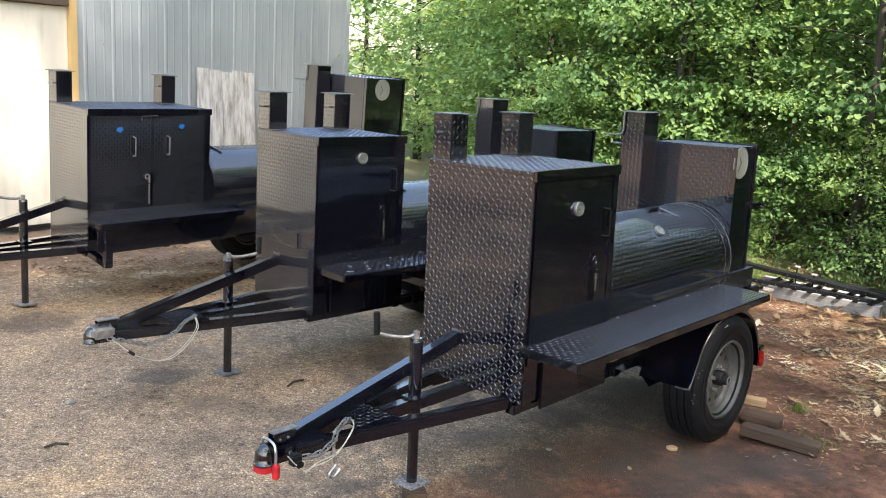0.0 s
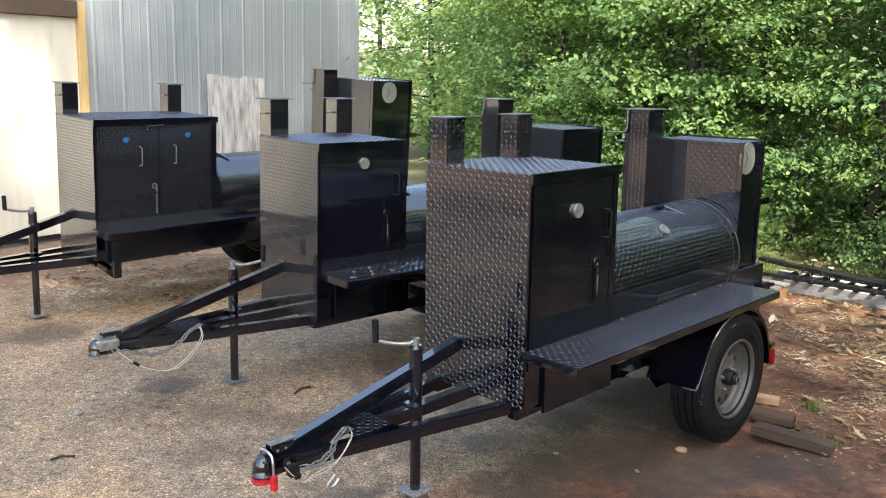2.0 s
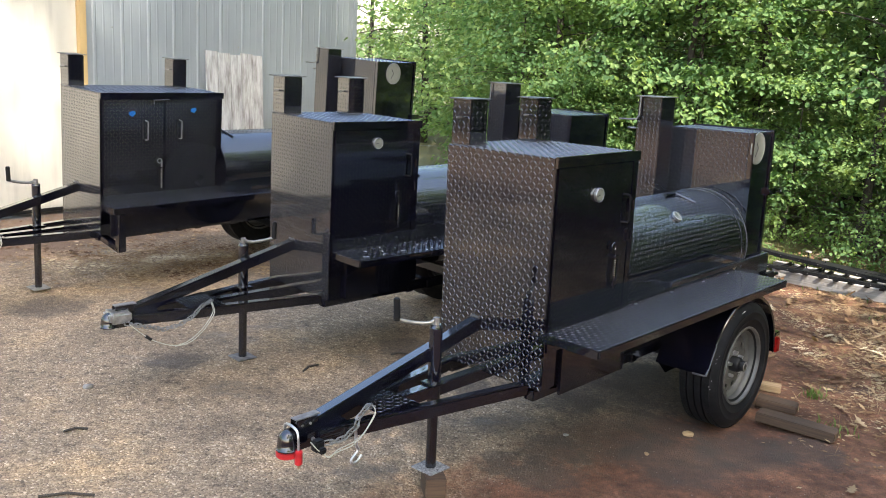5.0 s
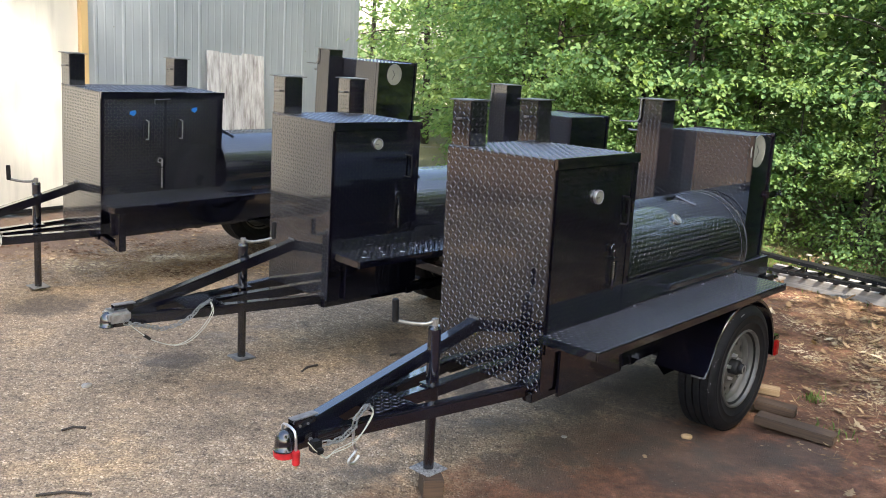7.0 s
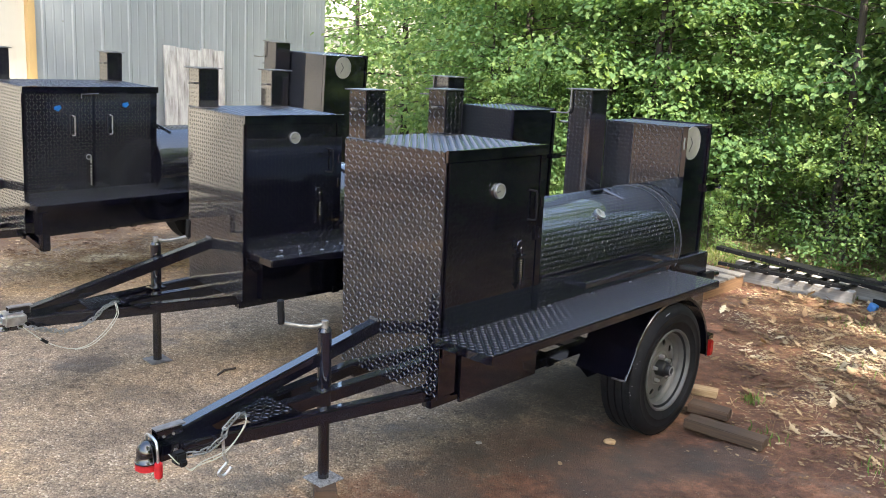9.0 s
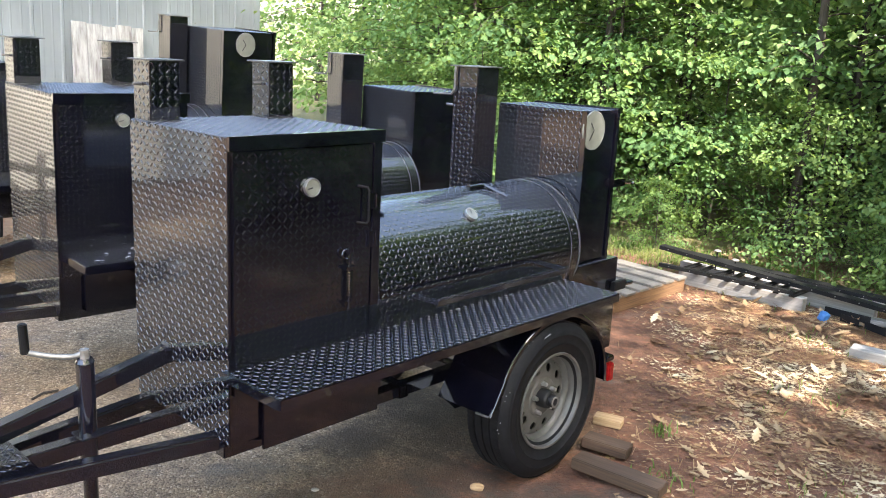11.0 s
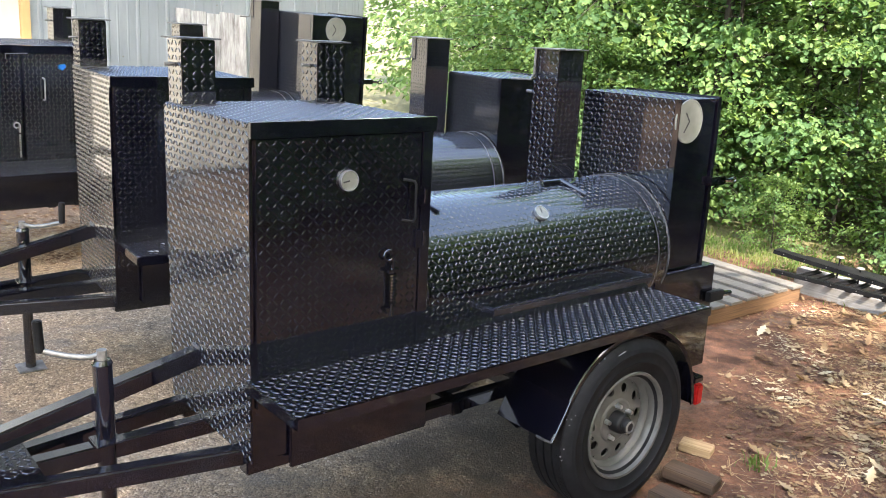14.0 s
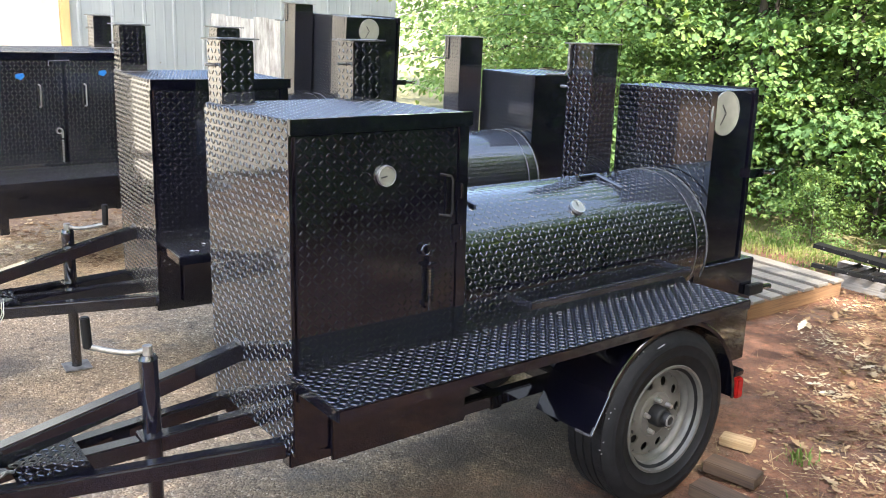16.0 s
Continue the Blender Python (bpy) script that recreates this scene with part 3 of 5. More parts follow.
def barrel(tr, u0, u1, yc, wc, r, gauge_u, tray, seam=0.078):
    """The round cooking chamber of rolled tread plate with its lift-up door."""
    m = Matrix(((0, 0, 1, 0), (1, 0, 0, yc), (0, 1, 0, wc), (0, 0, 0, 1)))  # turned round x; angle 0 is +y (far side), 90 up
    b = part("barrel", lathe([(0, u0), (r, u0), (r, u1), (0, u1)], 72, m), PLATE, tr, "black rolled tread-plate cooking barrel", True)
    arc = lambda s, t, h: (u0 + s, yc + (r + h) * math.cos(t / r), wc + (r + h) * math.sin(t / r))
    skip = lambda s, t: not (radians(70) < t / r < radians(235)) or abs(t / r - radians(100)) < 0.03
    lugs(b, lug_field(u1 - u0, 2 * math.pi * r, arc, skip, proud=0.8))
    # lid: a curved sheet a little proud, from the hinge line at the top to below the tray bar
    own = lathe([(r - 0.002, u0 + 0.012), (r + 0.0035, u0 + 0.012), (r + 0.0035, u1 - seam), (r - 0.002, u1 - seam), (r - 0.002, u0 + 0.012)], 30, m, None, (101, 214))
    lid = part("lid", own, PLATE, b, "curved tread-plate lid, closed", True)
    lugs(lid, lug_field(u1 - u0 - seam - 0.03, r * radians(113), lambda s, t, h: (u0 + 0.02 + s, yc + (r + 0.0035 + h) * math.cos(t / r + radians(101)), wc + (r + 0.0035 + h) * math.sin(t / r + radians(101))), proud=0.8))
    for uu in (u1 - 0.006, u1 - seam + 0.004):
        own = lathe([(r - 0.004, uu - 0.005), (r + 0.003, uu - 0.004), (r + 0.0045, uu), (r + 0.003, uu + 0.004), (r - 0.004, uu + 0.005)], 60, m, None, (60, 238))
        for v in own.verts:
            v.co += 0.0012 * noise.noise_vector(v.co * 55)
        part("weld_bead", own, WELD, b, "silvery weld bead", True)
    # hinge stubs and stay rods on the top
    a = radians(97)
    for hu in (u0 + 0.07, u0 + (u1 - u0) * 0.635):
        p = Vector((hu, yc + (r + 0.012) * math.cos(a), wc + (r + 0.012) * math.sin(a)))
        part("lid_hinge", rod(p - Vector((0.05, 0, 0)), p + Vector((0.05, 0, 0)), 0.011, 12), BLACK, b)
        q = Vector((hu + 0.085, yc + (r + 0.009) * math.cos(a + 0.38), wc + (r + 0.009) * math.sin(a + 0.38)))
        part("stay_rod", rod(p + Vector((0.045, 0, 0.004)), q, 0.0075, 8), BLACK, b)
    # thermometer on the lid
    ga = radians(131)
    out = (0, math.cos(ga), math.sin(ga))
    at = (gauge_u, yc + (r + 0.003) * out[1], wc + (r + 0.003) * out[2])
    g = gauge(lid, at, out, 0.029)
    dial_needles(g, at, out, 0.029, ((80, 0.7),))
    # bar in front of the lid, on two arms; paler tone paints its edge glint
    t0, t1, ty, tw = tray
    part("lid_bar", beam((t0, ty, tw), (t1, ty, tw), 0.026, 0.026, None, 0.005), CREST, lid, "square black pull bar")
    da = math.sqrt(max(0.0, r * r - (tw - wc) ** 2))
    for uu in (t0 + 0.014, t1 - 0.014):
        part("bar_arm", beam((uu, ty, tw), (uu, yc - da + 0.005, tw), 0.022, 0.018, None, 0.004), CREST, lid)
    part("lid_edge", block((u0 + 0.02, yc - math.sqrt(max(0.0, r * r - 0.16 * 0.16)) - 0.006, wc - 0.168), (u1 - seam, yc - math.sqrt(max(0.0, r * r - 0.16 * 0.16)) + 0.01, wc - 0.148), 0.002), BLACK, lid)
    # saddle that carries the barrel
    for uu in (u0 + 0.03, u1 - 0.10):
        part("saddle", block((uu, yc - r * 0.80, -0.012), (uu + 0.06, yc + r * 0.80, wc - r * 0.60), 0.003), BLACK, b, "black saddle below the barrel")
    return b


def upper_cabinet(tr, u0, u1, y0, y1, w0, w1, gauge_at, gauge_r, base):
    """The tall box at the rear with its door on the near side, on a wider firebox."""
    c = part("smoke_cabinet", block((u0, y0 + 0.004, w0), (u1, y1, w1), 0.004), BLACK, tr, "upright black tread-plate cabinet behind the barrel")
    lugs(c, lug_field(y1 - y0, w1 - w0, flat_sheet((u0, y1, w0), (0, -1, 0), (0, 0, 1)), proud=1.3), lug_field(u1 - u0, y1 - y0, flat_sheet((u0, y0, w1), (1, 0, 0), (0, 1, 0))))
    d = part("door", block((u0 + 0.012, y0 - 0.006, w0 + 0.012), (u1 - 0.03, y0 + 0.004, w1 - 0.012), 0.002), BLACK, c, "black cabinet door, closed")
    part("front_flange", block((u0 - 0.001, y0 - 0.024, w0), (u0 + 0.0025, y0 + 0.003, w1 + 0.002), 0.001), BLACK, c)
    part("rear_flange", block((u1 - 0.024, y0 - 0.014, w0 - 0.002), (u1, y0 + 0.004, w1 + 0.004), 0.002), BLACK, c)
    part("top_edge", block((u1 - 0.012, y0 - 0.010, w1), (u1 + 0.003, y1, w1 + 0.010), 0.002), BLACK, c)
    if gauge_r:
        g = gauge(c, (gauge_at[0], y0 - 0.006, gauge_at[1]), (0, -1, 0), gauge_r)
        dial_needles(g, (gauge_at[0], y0 - 0.006, gauge_at[1]), (0, -1, 0), gauge_r, ((235, 0.62), (128, 0.5)))
    wl = w0 + 0.52 * (w1 - w0)
    lt = part("slam_latch", block((u1 - 0.03, y0 - 0.030, wl - 0.018), (u1 + 0.075, y0 - 0.006, wl + 0.018), 0.003), BLACK, c, "black slam latch with a wire ring")
    part("bolt", rod((u1 + 0.07, y0 - 0.018, wl), (u1 + 0.135, y0 - 0.018, wl - 0.004), 0.010, 10), BLACK, lt)
    ring = [(u1 + 0.150 + 0.018 * math.cos(a), y0 - 0.018, wl - 0.004 + 0.011 * math.sin(a)) for a in np.linspace(0.4, 5.9, 12)]
    part("ring", bent_rod(ring, 0.004, 6), BLACK, lt)
    f0, f1, fy0, fw0 = base
    fb = part("firebox", block((f0, fy0, fw0), (f1, y1 + 0.03, w0), 0.004), BLACK, tr, "black firebox under the cabinet")
    lugs(fb, lug_field(f1 - f0, y0 - fy0 + 0.02, flat_sheet((f0, fy0, w0), (1, 0, 0), (0, 1, 0))))
    lt = part("slam_latch", block((f1 - 0.05, fy0 - 0.028, w0 - 0.16), (f1 + 0.05, fy0 - 0.001, w0 - 0.115), 0.003), DARK, fb, "black slam latch")
    part("bolt", rod((f1 + 0.04, fy0 - 0.014, w0 - 0.137), (f1 + 0.115, fy0 - 0.014, w0 - 0.142), 0.012, 10), BLACK, lt)
    return c


def tall_stack(tr, u, y, side, w0, w1, rod_side=True):
    st = part("tall_chimney", block((u, y, w0), (u + side, y + side, w1), 0.003), BLACK, tr, "tall square tread-plate chimney with a hinged cap")
    lugs(st, lug_field(side, w1 - w0, flat_sheet((u, y + side, w0), (0, -1, 0), (0, 0, 1))), lug_field(side, w1 - w0, flat_sheet((u, y, w0), (1, 0, 0), (0, 0, 1)), proud=0.6))
    part("cap", block((u - 0.014, y - 0.012, w1 + 0.001), (u + side + 0.014, y + side + 0.012, w1 + 0.006), 0.001), GREY_STEEL, st, "thin plate cap")
    part("cap_rod", bent_rod([(u - 0.012, y + side * 0.86, w1 + 0.004), (u - 0.014, y + side * 0.86, w1 - 0.10), (u - 0.02, y + side * 0.86 + 0.012, w1 - 0.125), (u - 0.025, y + side * 0.86 + 0.12, w1 - 0.128)], 0.005, 8), GREY_STEEL, st, "bent steel cap rod")
    part("damper_rod", rod((u + side * 0.4, y + side, w1 - 0.18), (u + side * 0.4, y + side + 0.09, w1 - 0.18), 0.006, 8), GREY_STEEL, st)
    return st


def shelf(tr, u0, u1, y0, y1, top, lip):
    """A tread-plate shelf along the near side with a folded lip."""
    s = part("side_shelf", block((u0, y0, top - 0.006), (u1, y1, top), 0.0015), BLACK, tr, "black tread-plate side shelf with a folded lip")
    lugs(s, lug_field(u1 - u0, y1 - y0, flat_sheet((u0, y0, top), (1, 0, 0), (0, 1, 0)), proud=1.25))
    part("lip", block((u0, y0 - 0.002, top - lip), (u1, y0 + 0.006, top - 0.002), 0.002), BLACK, s)
    part("end_lip", block((u0 - 0.002, y0 + 0.007, top - lip), (u0 + 0.006, y1, top - 0.002), 0.002), BLACK, s)
    part("end_lip", block((u1 - 0.006, y0 + 0.007, top - lip), (u1 + 0.002, y1, top - 0.002), 0.002), BLACK, s)
    for k in range(6):
        uu = u0 + 0.1 + (u1 - u0 - 0.2) * k / 5 + 0.02 * math.sin(k * 2.1)
        own = bmesh.new()
        bmesh.ops.create_icosphere(own, subdivisions=2, radius=0.007)
        for v in own.verts:
            v.co = Vector((uu + v.co.x * 1.9, y1 - 0.020 + v.co.y * 0.6, top + 0.001 + v.co.z * 0.35)) + 0.003 * noise.noise_vector(v.co * 300 + Vector((k, 0, 0)))
        part("weld_tack", own, WELD, s, "", True)
    return s


def wheel(tr, u, y, w, r=0.338, rim=0.203, width=0.2):
    """A trailer wheel; its outer face looks to -y."""
    m = Matrix.Translation((u, y, w)) @ Matrix.Rotation(radians(90), 4, "X")  # z points to -y
    h = width / 2
    wh = part("wheel", rod((u, y + h * 1.1, w), (u, y + 0.0, w), 0.05, 20), DARK, tr, "trailer wheel with a black tyre on a silver rim")
    prof = [(rim - 0.006, -h * 0.80), (rim + 0.02, -h * 0.93), (r * 0.83, -h), (r * 0.95, -h * 0.9), (r * 0.985, -h * 0.76)]
    ribs = []
    for a, b in ((-0.74, -0.46), (-0.38, -0.08), (0.0, 0.30), (0.38, 0.74)):
        ribs += [(r * 0.966, h * (a - 0.012)), (r * 1.0, h * (a + 0.006)), (r * 1.0, h * (b - 0.006)), (r * 0.966, h * (b + 0.012))]
    prof += ribs + [(r * 0.985, h * 0.76), (r * 0.95, h * 0.9), (r * 0.90, h * 0.975), (r * 0.895, h * 0.985), (r * 0.865, h * 0.992), (r * 0.860, h * 1.008), (r * 0.845, h * 1.008), (r * 0.838, h * 0.996), (r * 0.76, h * 0.988), (r * 0.752, h * 1.002), (r * 0.737, h * 0.998), (r * 0.73, h * 0.965), (rim + 0.014, h * 0.90), (rim - 0.002, h * 0.80), (rim - 0.02, h * 0.70)]
    part("tyre", lathe(prof, 96, m), RUBBER, wh, "black ribbed tyre with worn scuffs", True)
    # cross cuts of the tread
    cuts = bmesh.new()
    for k in range(110):
        t = m @ Matrix.Rotation(2 * math.pi * k / 110, 4, "Z")
        for z0, z1 in ((-0.76, -0.50), (0.50, 0.76)):
            block((r * 0.990, -0.002, h * z0), (r * 1.004, 0.010, h * z1), 0.0, cuts, t)
    part("tyre_relief", cuts, RUBBER, wh, kind="stuff")
    rp = [(rim - 0.004, h * 0.80), (rim + 0.004, h * 0.86), (rim + 0.002, h * 0.93), (rim - 0.006, h * 0.92), (rim - 0.010, h * 0.70), (rim - 0.019, h * 0.64), (rim - 0.022, h * 0.42), (rim - 0.033, h * 0.36), (rim - 0.037, h * 0.26), (rim * 0.80, h * 0.20)]
    part("rim", lathe(rp + [(rim * 0.78, h * 0.23)], 64, m), SILVER, wh, "silver steel rim with round holes", True)
    # dished disc with eight round holes
    disc = bmesh.new()
    n_h, r0, r1, rc, rh = 10, rim * 0.40, rim * 0.80, rim * 0.625, rim * 0.088
    zz = lambda q: h * (0.22 + 0.14 * (1 - ((q - r0) / (r1 - r0)) ** 2))
    for k in range(n_h):
        a0 = 2 * math.pi * k / n_h
        half = math.pi / n_h
        inner, outer = [], []
        for j in range(24):
            th = 2 * math.pi * j / 24
            cx, cy = math.cos(th), math.sin(th)
            inner.append((rc + rh * cx, rh * cy))
            # border of the sector in polar form
            best = 9.0
            ang = cy / rc
            da = half / abs(ang) if abs(ang) > 1e-6 else 9.0
            dr = (r1 - rc) / cx if cx > 1e-6 else ((r0 - rc) / cx if cx < -1e-6 else 9.0)
            best = min(da, dr)
            outer.append((rc + best * cx, best * ang))
        vi, vo, vd = [], [], []
        for (px, py), (pr, pa) in zip(inner, outer):
            q, t = math.hypot(px, py), a0 + math.atan2(py, px)
            vi.append(disc.verts.new((q * math.cos(t), q * math.sin(t), zz(q))))
            vd.append(disc.verts.new((q * math.cos(t), q * math.sin(t), zz(q) - 0.006)))
            vo.append(disc.verts.new((pr * math.cos(a0 + pa), pr * math.sin(a0 + pa), zz(pr))))
        for j in range(24):
            i2 = (j + 1) % 24
            disc.faces.new((vi[j], vo[j], vo[i2], vi[i2]))
            disc.faces.new((vd[j], vi[j], vi[i2], vd[i2]))
    bmesh.ops.remove_doubles(disc, verts=disc.verts[:], dist=0.0008)
    bmesh.ops.recalc_face_normals(disc, faces=disc.faces[:])
    disc.transform(m)
    part("disc", disc, SILVER, wh, "silver disc with ten round holes", True)
    part("hub_seat", lathe([(0.0, h * 0.34), (rim * 0.20, h * 0.34), (rim * 0.36, h * 0.42), (rim * 0.40, h * 0.41), (rim * 0.43, h * 0.34)], 40, m), SILVER, wh, "", True)
    hb = part("hub", lathe([(0, h * 1.04), (0.021, h * 1.04), (0.025, h * 1.00), (0.026, h * 0.86), (0.0285, h * 0.85), (0.0285, h * 0.80), (0.034, h * 0.78), (0.038, h * 0.70), (0.039, h * 0.24)], 28, m), HUB, wh, "dark greasy hub with a cap", True)
    part("cap_ring", lathe([(0.015, h * 1.035), (0.016, h * 1.06), (0.021, h * 1.06), (0.0235, h * 1.035)], 28, m), GREY_STEEL, hb, "worn metal cap ring", True)
    for k in range(5):
        t = m @ Matrix.Rotation(2 * math.pi * k / 5 + 0.4, 4, "Z")
        part("lug_nut", nut(t, rim, h), STEEL, hb)
    part("backing", lathe([(0.0, -h * 0.2), (rim - 0.03, -h * 0.2)], 32, m), DARK, wh)
    for a0, a1, q in ((101, 108, 0.93), (138, 147, 0.90)):
        part("scuff", lathe([(r * q - 0.002, h * 0.955), (r * q, h * 0.966), (r * q + 0.002, h * 0.955)], 6, m, None, (a0, a1)), CHALK, wh, "pale scuff on the sidewall")
    r3 = np.random.default_rng(31)
    for k in range(12):
        a0, z0 = r3.uniform(95, 190), h * r3.uniform(0.72, 0.92)
        q = r * (1.004 if z0 < h * 0.76 else 1.004 - 0.35 * (z0 / h - 0.76))
        t = m @ Matrix.Rotation(radians(a0), 4, "Z")
        part("speck", block((q - 0.004, 0, z0), (q, r3.uniform(0.0015, 0.004), z0 + r3.uniform(0.001, 0.003)), 0.0, None, t), CHALK, wh)
    part("valve", rod(m @ Vector((-rim * 0.78, -0.02, h * 0.34)), m @ Vector((-rim * 0.74, -0.02, h * 0.62)), 0.006, 8), DARK, wh)
    return wh


def nut(t, rim, h):
    own = bmesh.new()
    bmesh.ops.create_cone(own, cap_ends=True, segments=6, radius1=0.0105, radius2=0.008, depth=0.024)
    own.transform(t @ Matrix.Translation((rim * 0.315, 0, h * 0.38 + 0.012)))
    return own


def fender(tr, u, y0, y1, w, r, lamp=True):
    """A rolled steel mudguard open to the wheel, with a plate behind it and a red tail lamp."""
    m = Matrix.Translation((u, 0, w)) @ Matrix.Rotation(radians(90), 4, "X")
    own = lathe([(r, -y1), (r + 0.004, -y1), (r + 0.004, -y0 - 0.006), (r + 0.007, -y0 - 0.003), (r + 0.004, -y0 + 0.001), (r - 0.010, -y0), (r - 0.010, -y0 - 0.004), (r, -y0 - 0.006), (r, -y1)], 40, m, None, (1, 150))
    f = part("fender", own, BLACK, tr, "black rolled steel fender with scuffed edges", True)
    own = bmesh.new()
    ring = [own.verts.new((u + (r + 0.002) * math.cos(a), y1 - 0.006, w + (r + 0.002) * math.sin(a))) for a in np.linspace(radians(148), 0, 28)]
    low = [own.verts.new((u + p, y1 - 0.006, w + q)) for p, q in ((r + 0.002, -0.02), (-r + 0.07, -0.02), (-r - 0.016, 0.058), (-r + 0.048, 0.186))]
    own.faces.new(ring + low)
    bmesh.ops.solidify(own, geom=own.faces[:], thickness=0.006)
    part("inner_plate", own, BLACK, f)
    # the front of the guard runs on straight
    c150, s150 = math.cos(radians(150)), math.sin(radians(150))
    run = Matrix.Translation((u + r * c150, 0, w + r * s150)) @ Matrix(((-s150, 0, c150, 0), (0, 1, 0, 0), (c150, 0, s150, 0), (0, 0, 0, 1)))
    toe = part("toe_plate", block((0.001, y0, 0.0), (0.150, y1, 0.004), 0.0015, None, run), BLACK, f, "straight front of the fender")
    part("toe_bead", rod(run @ Vector((0, y0 + 0.001, 0.001)), run @ Vector((0.148, y0 + 0.001, 0.001)), 0.006, 8), BLACK, toe, "", True)
    part("worn_edge", bent_rod([run @ Vector(p) for p in ((0.118, y0 + 0.001, 0.003), (0.148, y0 + 0.004, 0.003), (0.151, y0 + 0.03, 0.002), (0.151, y0 + 0.07, 0.002))], 0.0050, 8), WELD, toe, "worn bright corner", True)
    if lamp:
        b = part("lamp_bracket", block((u + r - 0.012, y0 - 0.006, w + 0.092), (u + r + 0.046, y0 + 0.10, w + 0.116), 0.004), BLACK, f)
        part("tail_lamp", block((u + r + 0.006, y0 - 0.012, w + 0.002), (u + r + 0.044, y0 + 0.080, w + 0.084), 0.006), LENS, f, "red tail lamp")
    return f


def chain(parent, pts, link=0.034):
    """A short chain whose links follow a line."""
    pts = [Vector(p) for p in pts]
    ch = None
    step, k, d = link * 0.66, 0, 0.0
    seg = [(b - a).length for a, b in zip(pts, pts[1:])]
    total = sum(seg)
    proto = bmesh.new()
    path = []
    for a in np.linspace(0, 2 * math.pi, 15)[:-1]:
        cx = link * 0.26 * (1 if math.cos(a) > 0 else -1)
        path.append((cx + 0.009 * math.cos(a), 0.009 * math.sin(a), 0))
    proto = bent_rod(path + [path[0]], 0.0032, 6)
    me = bpy.data.meshes.new("link")
    for f in proto.faces:
        f.smooth = True
    proto.to_mesh(me)
    proto.free()
    me.materials.append(ZINC)
    ch = new("safety_chain")
    ch.parent = parent
    tagged(ch, "bright zinc safety chain")
    while d < total:
        rest, i = d, 0
        while i < len(seg) - 1 and rest > seg[i]:
            rest -= seg[i]
            i += 1
        at = pts[i].lerp(pts[i + 1], rest / seg[i])
        ob = new("link", me)
        ob.parent = ch
        ob.matrix_local = frame_of(at, at + (pts[i + 1] - pts[i])) @ Matrix.Rotation(radians(90 * (k % 2)), 4, "X")
        d += step
        k += 1
    return ch


